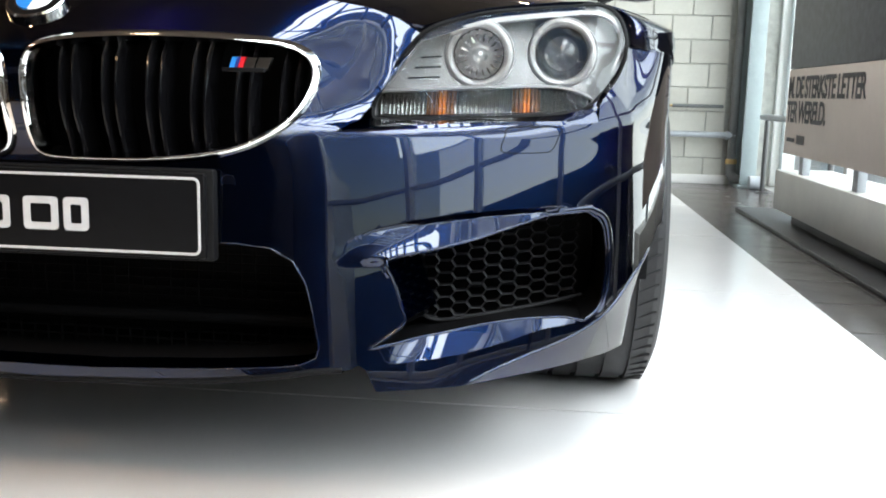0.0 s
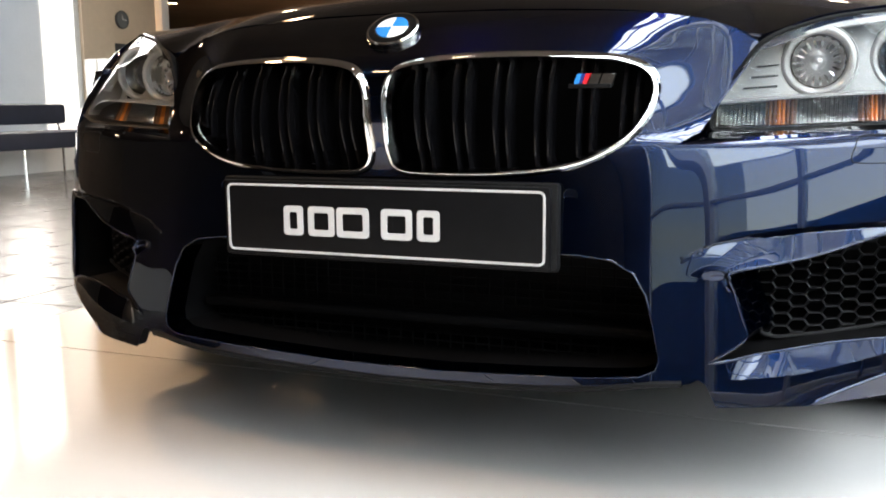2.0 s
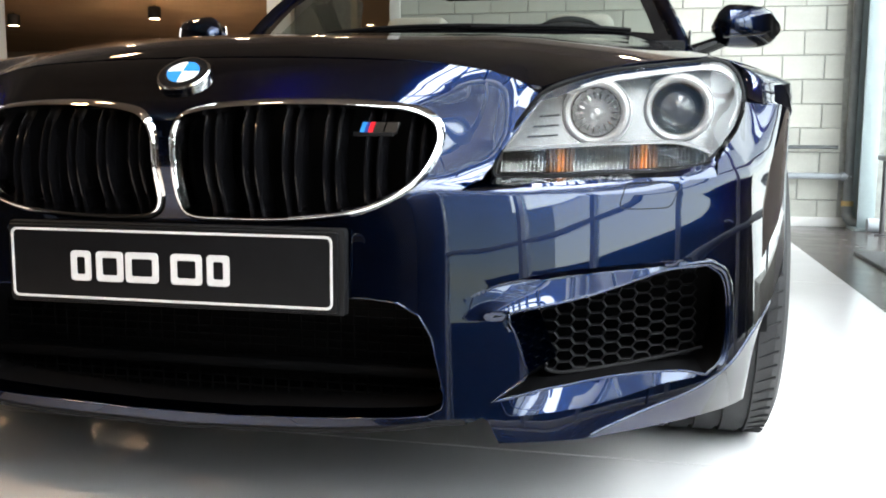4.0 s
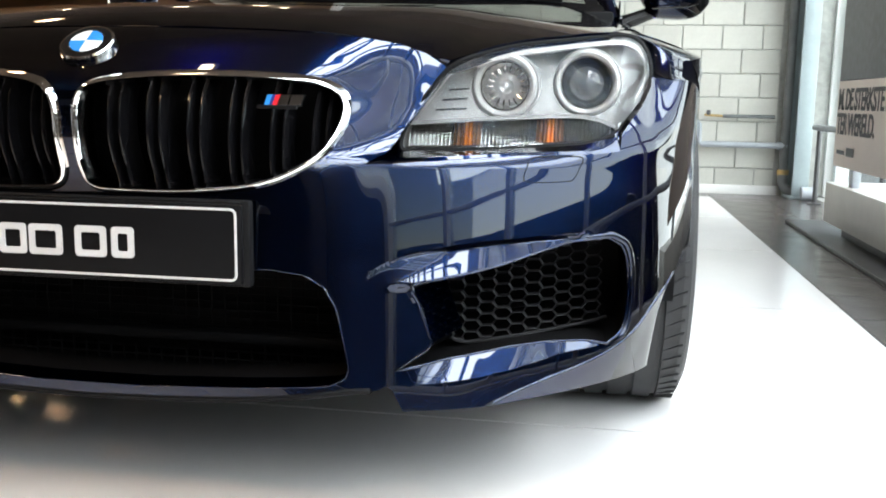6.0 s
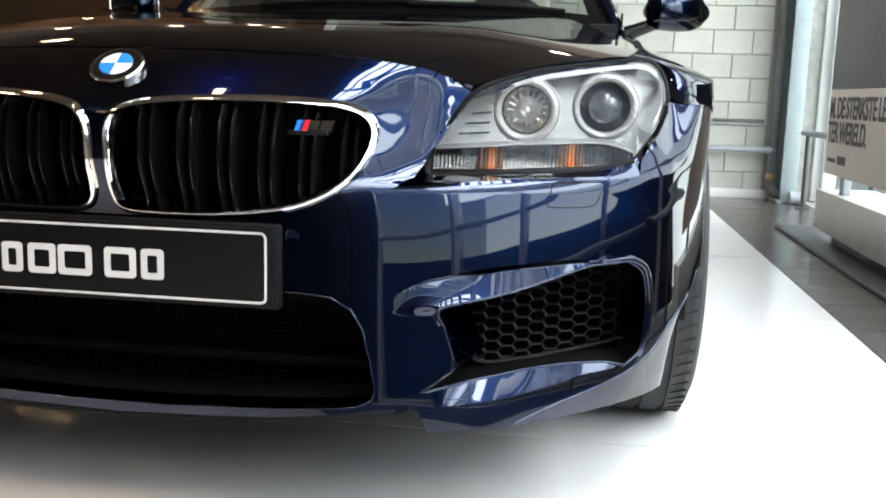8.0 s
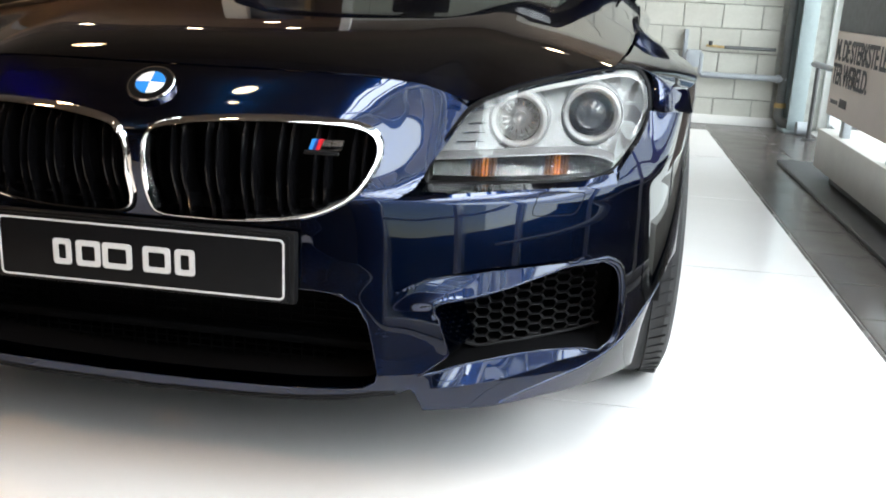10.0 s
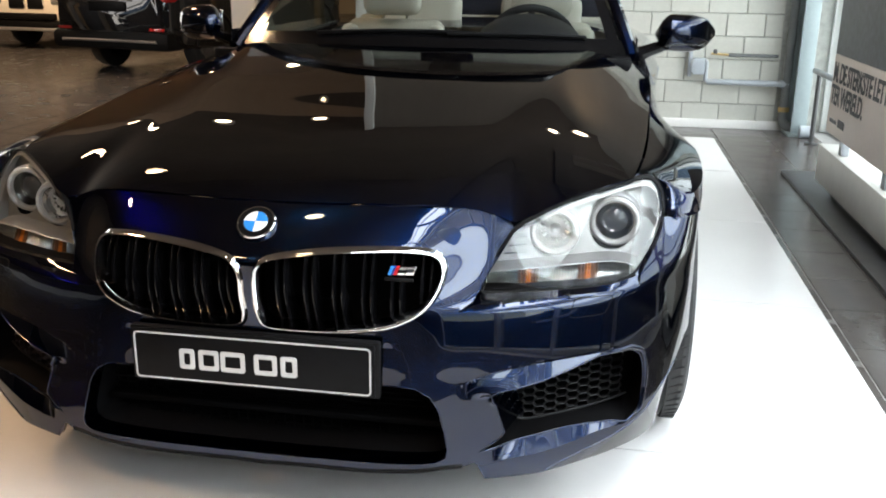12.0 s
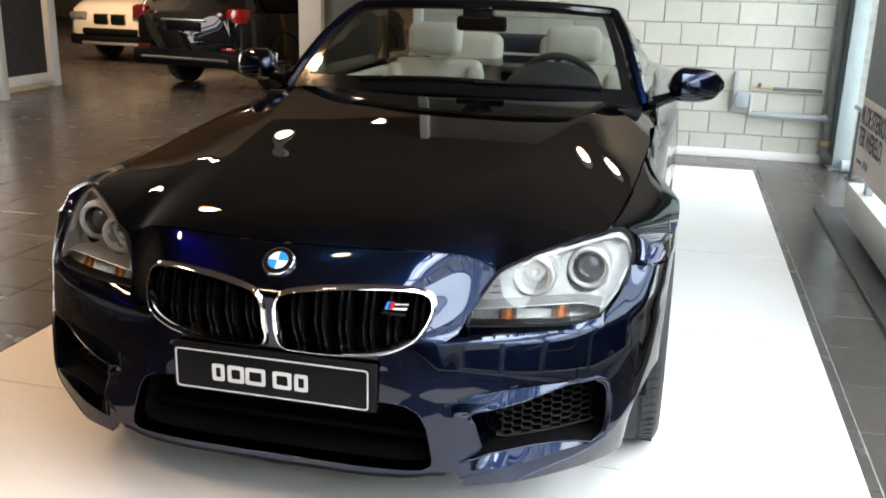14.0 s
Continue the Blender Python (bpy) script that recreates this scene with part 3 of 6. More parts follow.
def hex_grille():
    """Wide honeycomb cells with rounded struts, bent with the bumper."""
    bm = bmesh.new()
    w, h = 0.0235, 0.0190
    ua, ub, za, zb = 0.515, 0.790, 0.262, 0.452
    nodes, links = {}, set()

    def node(x, z):
        key = (round(x * 2000), round(z * 2000))
        nodes.setdefault(key, (x, z))
        return key

    for r in range(int((zb - za) / h) + 2):
        for c in range(int((ub - ua) / (w * 1.0)) + 2):
            cx, cz = ua + c * w, za + r * h * 1.0 + (h * 0.5 if c % 2 else 0)
            ring = [(cx - w * 0.64, cz), (cx - w * 0.36, cz + h * 0.5), (cx + w * 0.36, cz + h * 0.5), (cx + w * 0.64, cz), (cx + w * 0.36, cz - h * 0.5), (cx - w * 0.36, cz - h * 0.5)]
            low_edge = 0.276 + (cx - 0.53) * 0.08
            if not (0.515 < cx < 0.765 and low_edge < cz < 0.445):
                continue
            ks = [node(*p) for p in ring]
            for p, q in zip(ks, ks[1:] + ks[:1]):
                links.add((min(p, q), max(p, q)))
    for p, q in links:
        (x0, z0), (x1, z1) = nodes[p], nodes[q]
        y0, y1 = nose_y(x0) + 0.098, nose_y(x1) + 0.098
        d = Vector((x1 - x0, 0, z1 - z0)).normalized()
        n = Vector((-d.z, 0, d.x)) * 0.0011
        rows = []
        for (x, y, z) in ((x0, y0, z0), (x1, y1, z1)):
            c = Vector((x, y, z))
            rows.append([c - n + Vector((0, 0.012, 0)), c - n, c + Vector((0, -0.0012, 0)), c + n, c + n + Vector((0, 0.012, 0))])
        rings_to(bm, rows, True)
    return bm


pair("honeycomb_grille", hex_grille(), GRILLE_MESH, car, "dark honeycomb mesh of the side intake")
rim_pts = [(0.52, 0.392), (0.528, 0.30), (0.548, 0.277), (0.60, 0.279), (0.70, 0.290), (0.775, 0.300)]
pair("grille_rim", tube(bmesh.new(), [(x, nose_y(x) + 0.094, z) for x, z in spline(rim_pts, 8)], 0.0032, 8), GRILLE_MESH, car)

# washer lids and parking sensors, let into the bumper
lid = soft_loop(on_front([(0.654, 0.572), (0.690, 0.573), (0.727, 0.572), (0.724, 0.556), (0.716, 0.540), (0.703, 0.536), (0.652, 0.536), (0.643, 0.542), (0.647, 0.558)]), 5)
seam = [[front(p[0], p[1], m) for p in grow(lid, g)] for g, m in ((0.0010, 0.0006), (0.0006, -0.0004), (-0.0006, -0.0004), (-0.0010, 0.0006))]
pair("washer_lid_seam", rings_to(bmesh.new(), seam), BLACK, bumper, "thin seam round the headlamp washer lid")
for x, z in ((0.806, 0.505), (0.281, 0.493)):
    c = front(s_of(x), z)
    n = (front(s_of(x), z + 0.004) - front(s_of(x), z - 0.004)).cross(front(s_of(x) + 0.004, z) - front(s_of(x) - 0.004, z)).normalized()
    n = n if n.y < 0 else -n
    u = Vector((0, 0, 1))
    v = n.cross(u).normalized()
    rows = [[c + n * h + r * (math.cos(t) * u + math.sin(t) * v) for t in np.linspace(0, 2 * math.pi, 20, endpoint=False)] for r, h in ((0.0110, -0.001), (0.0108, 0.0004), (0.0095, 0.0006), (0.009, 0.0003))]
    pair("parking_sensor", rings_to(bmesh.new(), rows, True, False, True), PAINT, bumper)

# skid lip below the lower intake
lip = [(x, front(s_of(x), z).y, z) for x, z in [(i * 0.02, 0.203 + 0.035 * min(1, (i * 0.02 / 0.404)) ** 1.6) for i in range(23)]]
rows = []
for dy, dz in ((0.004, 0.006), (-0.004, 0.002), (-0.003, -0.004), (0.02, -0.006), (0.12, 0.004)):
    rows.append([Vector((x, y + dy, z + dz)) for x, y, z in [(-p[0], p[1], p[2]) for p in reversed(lip[1:])] + lip])
part("front_lip", rings_to(bmesh.new(), rows, False), BLACK, car, "matt black lip under the bumper")
part("undertray", boxed((-0.70, 0.33, 0.232), (0.70, 0.50, 0.25), 0.005), BLACK, car)

# emblem
em_c = Vector((0, 0.067, 0.7265))
em_n = Vector((0, -0.62, 0.78)).normalized()
em_u = Vector((1, 0, 0))
em_v = em_n.cross(em_u)


def disc(profile, n=48):
    return [[em_c + em_n * h + r * (math.cos(t) * em_u + math.sin(t) * em_v) for t in np.linspace(0, 2 * math.pi, n, endpoint=False)] for r, h in profile]


emblem = part("hood_emblem", rings_to(bmesh.new(), disc([(0.0415, -0.008), (0.041, 0.006), (0.0395, 0.0085), (0.037, 0.0082), (0.0368, 0.006), (0.027, 0.007), (0.0265, 0.009), (0.0252, 0.009)]), True, False, True), CHROME, car, "round chrome-rimmed emblem with blue and white quarters")
part("ring", rings_to(bmesh.new(), disc([(0.0368, 0.0062), (0.0366, 0.0078), (0.0272, 0.0085), (0.0270, 0.0062)])), PLATE_BLACK, emblem, "black enamel ring")
for q in range(4):
    rows = [[em_c + em_n * h + r * (math.cos(t) * em_u + math.sin(t) * em_v) for t in np.linspace(q * math.pi / 2, (q + 1) * math.pi / 2, 14)] for r, h in ((0.0252, 0.0088), (0.0248, 0.0102), (0.0001, 0.0106))]
    part("quarter", rings_to(bmesh.new(), rows, False), EMBLEM_BLUE if q % 2 == 0 else EMBLEM_WHITE, emblem)

# number plate with plain bars for its characters
plate = part("number_plate", boxed((-0.262, -0.006, 0.3915), (0.262, 0.004, 0.5065), 0.004), PLATE_BLACK, car, "black show plate with a white outline")
part("plate_holder", boxed((-0.267, 0.002, 0.387), (0.271, 0.022, 0.511), 0.005), BLACK, car, "black plastic plate holder")


def rounded(w, h, r, n=6):
    pts = []
    for cx, cz, a0 in ((w - r, h - r, 0), (-w + r, h - r, 90), (-w + r, -h + r, 180), (w - r, -h + r, 270)):
        pts += [(cx + r * math.cos(radians(a0 + 90 * i / n)), cz + r * math.sin(radians(a0 + 90 * i / n))) for i in range(n + 1)]
    return np.array(pts)


lp = rounded(0.2555, 0.0525, 0.010)
rows = [[Vector((p[0], y, p[1] + 0.449)) for p in grow(lp, g)] for g, y in ((0, -0.0058), (-0.0003, -0.0072), (-0.0034, -0.0072), (-0.0037, -0.0058))]
part("outline", rings_to(bmesh.new(), rows), WHITE_PAINT, plate, "thin white outline")
for x0, x1 in ((-0.155, -0.122), (-0.113, -0.069), (-0.065, -0.012), (0.008, 0.057), (0.065, 0.100)):
    cx, hw, cz, hh = (x0 + x1) / 2, (x1 - x0) / 2, 0.4465, 0.0225
    outer, inner = rounded(hw, hh, 0.006), rounded(hw - 0.0095, hh - 0.0095, 0.003)
    rows = [[Vector((p[0] + cx, y, p[1] + cz)) for p in lp] for lp, y in ((outer, -0.0058), (outer, -0.0076), (inner, -0.0076), (inner, -0.0058))]
    part("character_bar", rings_to(bmesh.new(), rows), WHITE_PAINT, plate, "plain white hollow bar")

# small badge on the grille
badge = part("grille_badge", boxed((0.279, nose_y(0.3) - 0.002, 0.640), (0.336, nose_y(0.3) + 0.006, 0.6455), 0.001), BLACK, car, "small badge of slanted colour stripes and silver bars")


def slant(x0, x1, z0=0.643, z1=0.660):
    k = 0.006
    pts = [(x0, z0), (x1, z0), (x1 + k, z1), (x0 + k, z1)]
    rows = [[Vector((x, nose_y(x) + 0.028 + dy, z)) for x, z in pts] for dy in (0.008, 0.0, -0.0015)]
    rows[2] = [p + (sum(rows[2], Vector()) / 4 - p) * 0.06 for p in rows[2]]
    return rings_to(bmesh.new(), rows, True, True, True)


for x0, x1, m in ((0.279, 0.2855, EMBLEM_BLUE), (0.286, 0.290, STRIPE_NAVY), (0.2905, 0.297, STRIPE_RED), (0.298, 0.312, CHROME), (0.3135, 0.331, CHROME)):
    part("stripe", slant(x0, x1), m, badge)


# ---- headlights ----
LENS_OUT = [(0.457, 0.588), (0.462, 0.612), (0.479, 0.642), (0.501, 0.677), (0.521, 0.703), (0.552, 0.721), (0.609, 0.741), (0.697, 0.758), (0.772, 0.770), (0.806, 0.767), (0.825, 0.746), (0.832, 0.715),
            (0.828, 0.685), (0.813, 0.655), (0.791, 0.627), (0.768, 0.606), (0.726, 0.594), (0.623, 0.587), (0.505, 0.582), (0.467, 0.581)]
lens_loop = soft_loop(LENS_OUT, 6)


def lens_at(x, z, more=0.0):
    return Vector((x, lens_y(x, z) + more, z))


def bowl_y(x, z):
    return lens_y(x, 0.66) + 0.075 + (0.45 + 0.3 * ease(0.5, 0.75, x)) * (z - 0.66)


bowl_holes = [[(cx + r * math.cos(t), cz + r * math.sin(t)) for t in np.linspace(0, 2 * math.pi, 40, endpoint=False)] for cx, cz, r in ((0.596, 0.680, 0.0535), (0.727, 0.688, 0.0565))]
headlight = part("headlight", sheet(bmesh.new(), grow(lens_loop, 0.004), bowl_holes, 0.012, lambda x, z: (x * 1.0, bowl_y(x, z), z)), LAMP_GREY, car, "clear twin-ring headlight with a silver-grey housing")
bm = rings_to(bmesh.new(), [[lens_at(*p, 0.0) for p in grow(lens_loop, 0.003)], [lens_at(*p, 0.03) for p in grow(lens_loop, 0.003)], [Vector((p[0], bowl_y(*p) + 0.004, p[1])) for p in grow(lens_loop, 0.004)]])
part("housing_wall", bm, LAMP_GREY, headlight)
lens = part("lens", sheet(bmesh.new(), lens_loop, [], 0.014, lambda x, z: lens_at(x, z)), LENS, headlight, "clear glossy cover lens", 60, lambda x, z: lens_at(x, z))
rows = [[lens_at(*p, m) for p in grow(lens_loop, g)] for g, m in ((0.008, 0.012), (0.007, -0.001), (0.003, -0.004), (-0.001, 0.001))]
part("gasket", rings_to(bmesh.new(), rows), BLACK, headlight, "black rubber seal round the lens")


def lamp_ring(cx, cz, cy, r, inner):
    def cup(prof):
        return turn(bmesh.new(), [(q, -h) for q, h in prof], (cx, cy, cz), "y", 48)
    part("light_ring", cup([(r, -0.04), (r, 0.016), (r - 0.002, 0.021), (r - 0.006, 0.023), (r - 0.010, 0.021), (r - 0.0125, 0.014), (r - 0.0125, -0.006)]), RING, headlight, "frosted white light ring")
    part("ring_trim", cup([(r + 0.003, -0.04), (r + 0.003, 0.006), (r + 0.002, 0.010), (r, 0.008)]), SATIN, headlight)
    part("inner_ring", cup([(r - 0.0125, 0.006), (r - 0.0135, 0.013), (r - 0.0155, 0.013), (r - 0.0165, 0.002)]), CHROME, headlight)
    part("reflector", cup([(r - 0.0126, 0.006), (r - 0.014, 0.0), (r - 0.020, -0.012), (r * 0.58, -0.026), (r * 0.56, -0.034), (r * 0.3, -0.045), (0.001, -0.046)]), REFLECTOR, headlight, "bright reflector bowl")
    if inner:
        rays = bmesh.new()
        for i in range(18):
            t = 2 * math.pi * i / 18
            u = Vector((math.cos(t), 0, math.sin(t)))
            tube(rays, [Vector((cx, cy + 0.030, cz)) + u * 0.006, Vector((cx, cy + 0.024, cz)) + u * r * 0.62], 0.0022, 5)
        tagged(part("bulb_facets", rays, REFLECTOR, headlight), "", "", "", "stuff")
        part("bulb", cup([(r * 0.60, -0.034), (r * 0.5, -0.026), (r * 0.22, -0.022), (r * 0.2, 0.0), (r * 0.1, 0.008), (0.0005, 0.010)]), SATIN, headlight)
    else:
        part("projector", cup([(r * 0.62, -0.035), (r * 0.61, -0.012), (r * 0.5, 0.002), (r * 0.3, 0.010), (0.0005, 0.013)]), PROJ, headlight, "dark glass projector lens")


PROJ = mat("projector_glass", (0.05, 0.055, 0.06), 0.04, 0.0, vary=0.1, scale=60, coat=1.0)
lamp_ring(0.596, 0.680, lens_y(0.596, 0.68) + 0.072, 0.0535, True)
lamp_ring(0.727, 0.688, lens_y(0.727, 0.688) + 0.074, 0.0565, False)
# brow strip along the top and ribs in the inner corner
brow_pts = spline([(0.556, 0.716), (0.609, 0.734), (0.697, 0.751), (0.772, 0.763), (0.803, 0.759), (0.820, 0.742), (0.826, 0.715), (0.822, 0.688), (0.808, 0.660)], 8)
rows = [[lens_at(x, z + dz, m) for x, z in brow_pts] for dz, m in ((0.004, 0.010), (-0.002, 0.008), (-0.007, 0.012), (-0.008, 0.04))]
part("brow_strip", rings_to(bmesh.new(), rows, False), RING, headlight, "white light strip along the top edge")
for i in range(3):
    z = 0.640 + 0.016 * i
    part("rib", tube(bmesh.new(), [(0.492 + 0.009 * i, bowl_y(0.5, z) - 0.008, z), (0.54, bowl_y(0.54, z) - 0.010, z + 0.003)], 0.0016, 6), BLACK, headlight)
# indicator strip with fine vertical ribs; the amber of two bulbs is painted on them
strip_top = curve_fn([(0.45, 0.616), (0.524, 0.621), (0.62, 0.627), (0.714, 0.630), (0.75, 0.624), (0.775, 0.614)])
strip_low = curve_fn([(0.45, 0.586), (0.505, 0.586), (0.62, 0.590), (0.70, 0.594), (0.75, 0.599), (0.775, 0.608)])
for i in range(52):
    x = 0.461 + i * 0.0060
    z0, z1 = float(strip_low(x)), float(strip_top(x))
    # painted amber falls off with distance from the two bulb positions
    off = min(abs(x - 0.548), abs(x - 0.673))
    glass_look = AMBER if off < 0.007 else AMBER_FADE if off < 0.0165 else REFLECTOR
    y = lens_y(x, 0.605) + 0.034
    lean = [(z, y + float(lens_rake(x)) * (z - 0.605) * 0.8) for z in (z0, z1)]
    rows = [[Vector((x - 0.0026, v + 0.006, z)), Vector((x, v, z)), Vector((x + 0.0026, v + 0.006, z)), Vector((x + 0.0026, v + 0.016, z)), Vector((x - 0.0026, v + 0.016, z))] for z, v in lean]
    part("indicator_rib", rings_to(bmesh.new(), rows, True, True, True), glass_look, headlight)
xs = np.linspace(0.460, 0.776, 30)
part("indicator_back", rings_to(bmesh.new(), [[Vector((x, lens_y(x, 0.605) + 0.056, z + e)) for x, z in ((x, float(fn(x))) for x in xs)] for fn, e in ((strip_low, -0.004), (strip_top, 0.004))], False), BLACK, headlight)
part("indicator_shelf", rings_to(bmesh.new(), [[Vector((x, lens_y(x, 0.62) + d, float(strip_top(x)) + e)) for x in xs] for d, e in ((0.075, 0.0), (0.008, 0.0), (0.005, 0.001), (0.008, 0.003), (0.07, 0.006))], False), LAMP_GREY, headlight)
part("indicator_floor", rings_to(bmesh.new(), [[Vector((x, lens_y(x, 0.59) + d, float(strip_low(x)) + e)) for x in xs] for d, e in ((0.004, -0.006), (0.004, -0.002), (0.075, -0.002))], False), BLACK, headlight)
other = copy_thing(headlight, Matrix())
for o in (other, *other.children_recursive):
    bm = bmesh.new()
    bm.from_mesh(o.data)
    for v in bm.verts:
        v.co.x = -v.co.x
    bmesh.ops.reverse_faces(bm, faces=bm.faces[:])
    me = o.data.copy()
    bm.to_mesh(me)
    bm.free()
    o.data = me


# ---- hood, fenders, doors, rear ----
hood_mid = curve_fn([(0.10, 0.744), (0.124, 0.759), (0.16, 0.777), (0.21, 0.794), (0.28, 0.809), (0.4, 0.825), (0.6, 0.845), (0.8, 0.863), (1.2, 0.905), (1.6, 0.945), (1.9, 0.968)])
hood_edge_x = curve_fn([(0.15, 0.66), (0.441, 0.766), (0.7, 0.80), (1.04, 0.82), (1.6, 0.84), (1.9, 0.835)])
hood_drop = curve_fn([(0.15, 0.028), (0.393, 0.036), (0.7, 0.050), (1.04, 0.060), (1.6, 0.074), (1.9, 0.078)])


def hood_base(x, y):
    x = abs(x)
    xe, d = float(hood_edge_x(y)), float(hood_drop(y))
    ridge = min(0.30 + 0.20 * max(0.0, y - 0.15), xe - 0.15)
    t = max(0.0, (x - ridge) / (xe - ridge))
    soft = math.sqrt(t * t + 0.004) - 0.0632
    return float(hood_mid(y)) - d * (0.18 * (x / xe) ** 2 + (0.82 * soft ** 1.15 if soft > 0 else 0.0))


# the hood's front edge follows the nose, then the top of the headlights
nose_edge = [front(s_of(x), z) for x, z in [(0, 0.759), (0.10, 0.7585), (0.20, 0.7575), (0.30, 0.755), (0.385, 0.749), (0.439, 0.741), (0.480, 0.727), (0.512, 0.708)]]
nose_edge += [Vector((x, lens_y(x, z) - 0.002, z + 0.009)) for x, z in ((0.552, 0.721), (0.609, 0.741), (0.697, 0.758), (0.765, 0.769))]
hood_front_y = curve_fn([(p.x, p.y) for p in nose_edge])
_lift = curve_fn([(p.x, p.z - hood_base(p.x, p.y)) for p in nose_edge])
_lx = np.linspace(-0.1, 0.865, 387)
_ls = np.exp(-0.5 * (np.arange(-40, 41) * 0.0025 / 0.022) ** 2)
_lv = np.convolve(np.pad(_lift(np.abs(_lx)), 40, mode="edge"), _ls / _ls.sum(), "valid")


def hood_lift(x):
    return np.interp(x, _lx, _lv)


def hood_z(x, y):
    x = abs(x)
    back = max(0.0, y - float(hood_front_y(min(x, 0.765))))
    return hood_base(x, y) + float(hood_lift(min(x, 0.765))) * math.exp(-back / 0.25 - (back / 0.45) ** 2)


hood_right = [(x, float(hood_front_y(x)) + 0.004) for x in (0, 0.1, 0.2, 0.3, 0.385, 0.439, 0.48, 0.519, 0.56, 0.6, 0.628, 0.67, 0.714, 0.74, 0.758)]
hood_right += [(float(hood_edge_x(y)) - 0.003, y) for y in (0.45, 0.6, 0.8, 1.0, 1.2, 1.4, 1.6, 1.74, 1.80)] + [(0.70, 1.775), (0.5, 1.735), (0.25, 1.71), (0, 1.70)]
hood = part("hood", sheet(bmesh.new(), both(hood_right), [], 0.024, lambda x, y: (x, y, hood_z(x, y)), edge=0.003, into=(0, 0, -1), depth=0.02), PAINT, car, "", 40, lambda x, y: (x, y, hood_z(x, y)))

side_x = curve_fn([(0.40, 0.903), (0.50, 0.922), (0.60, 0.934), (0.72, 0.942), (0.85, 0.947), (0.95, 0.948), (1.2, 0.940), (1.6, 0.926), (2.2, 0.922), (3.0, 0.930), (3.7, 0.948), (4.2, 0.93), (4.6, 0.86), (4.85, 0.70)])
shoulder = curve_fn([(1.7, 0.868), (1.9, 0.86), (2.1, 0.84), (2.5, 0.825), (3.3, 0.83), (3.9, 0.84), (4.6, 0.83)])
top_z = curve_fn([(0.33, 0.765), (0.44, 0.780), (0.7, 0.800), (1.04, 0.828), (1.6, 0.870), (1.9, 0.892), (2.5, 0.905), (3.0, 0.915), (3.8, 0.93), (4.6, 0.91)])
top_x = curve_fn([(0.33, 0.745), (0.44, 0.769), (0.7, 0.803), (1.04, 0.823), (1.6, 0.843), (1.9, 0.838), (2.5, 0.83), (3.0, 0.82), (3.8, 0.78), (4.6, 0.66)])


# the crest of the fender: over the wheel, then inwards to the hood's edge
crest_x = curve_fn([(0.43, 0.858), (0.50, 0.900), (0.56, 0.922), (0.64, 0.938), (0.72, 0.945), (0.82, 0.948), (0.92, 0.946), (1.0, 0.930), (1.1, 0.899), (1.2, 0.870), (1.3, 0.854), (1.5, 0.850), (1.75, 0.846), (2.5, 0.832)])
crest_z = curve_fn([(0.43, 0.722), (0.50, 0.731), (0.56, 0.737), (0.72, 0.749), (0.92, 0.761), (1.0, 0.768), (1.1, 0.783), (1.2, 0.801), (1.3, 0.817), (1.5, 0.843), (1.75, 0.872), (2.0, 0.887), (2.5, 0.904)])
seam_z = curve_fn([(0.40, 0.700), (0.42, 0.696), (0.50, 0.688), (0.60, 0.678), (0.68, 0.668)])
seam_x = curve_fn([(y, front(s_of(x_at_y(y)), float(seam_z(y))).x + 0.001) for y in (0.41, 0.45, 0.50, 0.56, 0.62, 0.68)])


def fender_side(y, z):
    cx, cz = float(crest_x(y)), float(crest_z(y))
    u = max(0.0, cz - z)
    if y < 0.68:
        w = ease(0.60, 0.68, y)
        bx = (1 - w) * float(seam_x(y)) + w * float(side_x(y))
        x = cx + (bx - cx) * min(1.0, u / max(cz - float(seam_z(y)), 0.01)) + 0.004 * math.sin(math.pi * min(1.0, u / 0.06)) * (1 - w)
    else:
        wide = 0.06 + 0.20 * ease(0.95, 1.25, y)
        k = min(1.0, u / wide)
        k = (1 - ease(0.9, 1.2, y)) * k + ease(0.9, 1.2, y) * (0.55 * k + 0.45 * math.sin(math.pi / 2 * k))
        x = cx + (float(side_x(y)) - cx) * k
    x -= 0.012 * ease(0.12, 0.24, u) * ease(1.0, 1.3, y) - 0.010 * ease(0.28, 0.42, u) * ease(1.0, 1.3, y) + 0.03 * ease(0.44, 0.62, u)
    return x + 0.004 * math.exp(-((math.hypot(y - 0.89, z - 0.345) - 0.372) / 0.04) ** 2) * ease(0.03, 0.08, u)


def door_side(y, z):
    xs, zs, zt, xt = float(side_x(y)), float(shoulder(y)), float(top_z(y)), float(top_x(y))
    if z >= zs:
        x = xs - (xs - xt) * ((z - zs) / max(zt - zs, 1e-3)) ** 1.6
    else:
        u = zs - z
        x = xs - 0.022 * ease(0.0, 0.12, u) + 0.016 * ease(0.10, 0.30, u) - 0.03 * ease(0.42, 0.62, u)
    r = math.hypot(y - 3.74, z - 0.345)
    return x + 0.006 * math.exp(-((r - 0.372) / 0.05) ** 2) * (1 - ease(zs, zs + 0.05, z))


def flank(y, z):
    w = ease(1.75, 2.6, y)
    return Vector(((1 - w) * fender_side(y, z) + w * door_side(y, z), y, z)) if y < 2.6 else Vector((door_side(y, z), y, z))


def arch(cy, r, a0, a1, n=22):
    return [(cy + r * math.cos(radians(a0 + (a1 - a0) * i / n)), 0.345 + r * math.sin(radians(a0 + (a1 - a0) * i / n))) for i in range(n + 1)]


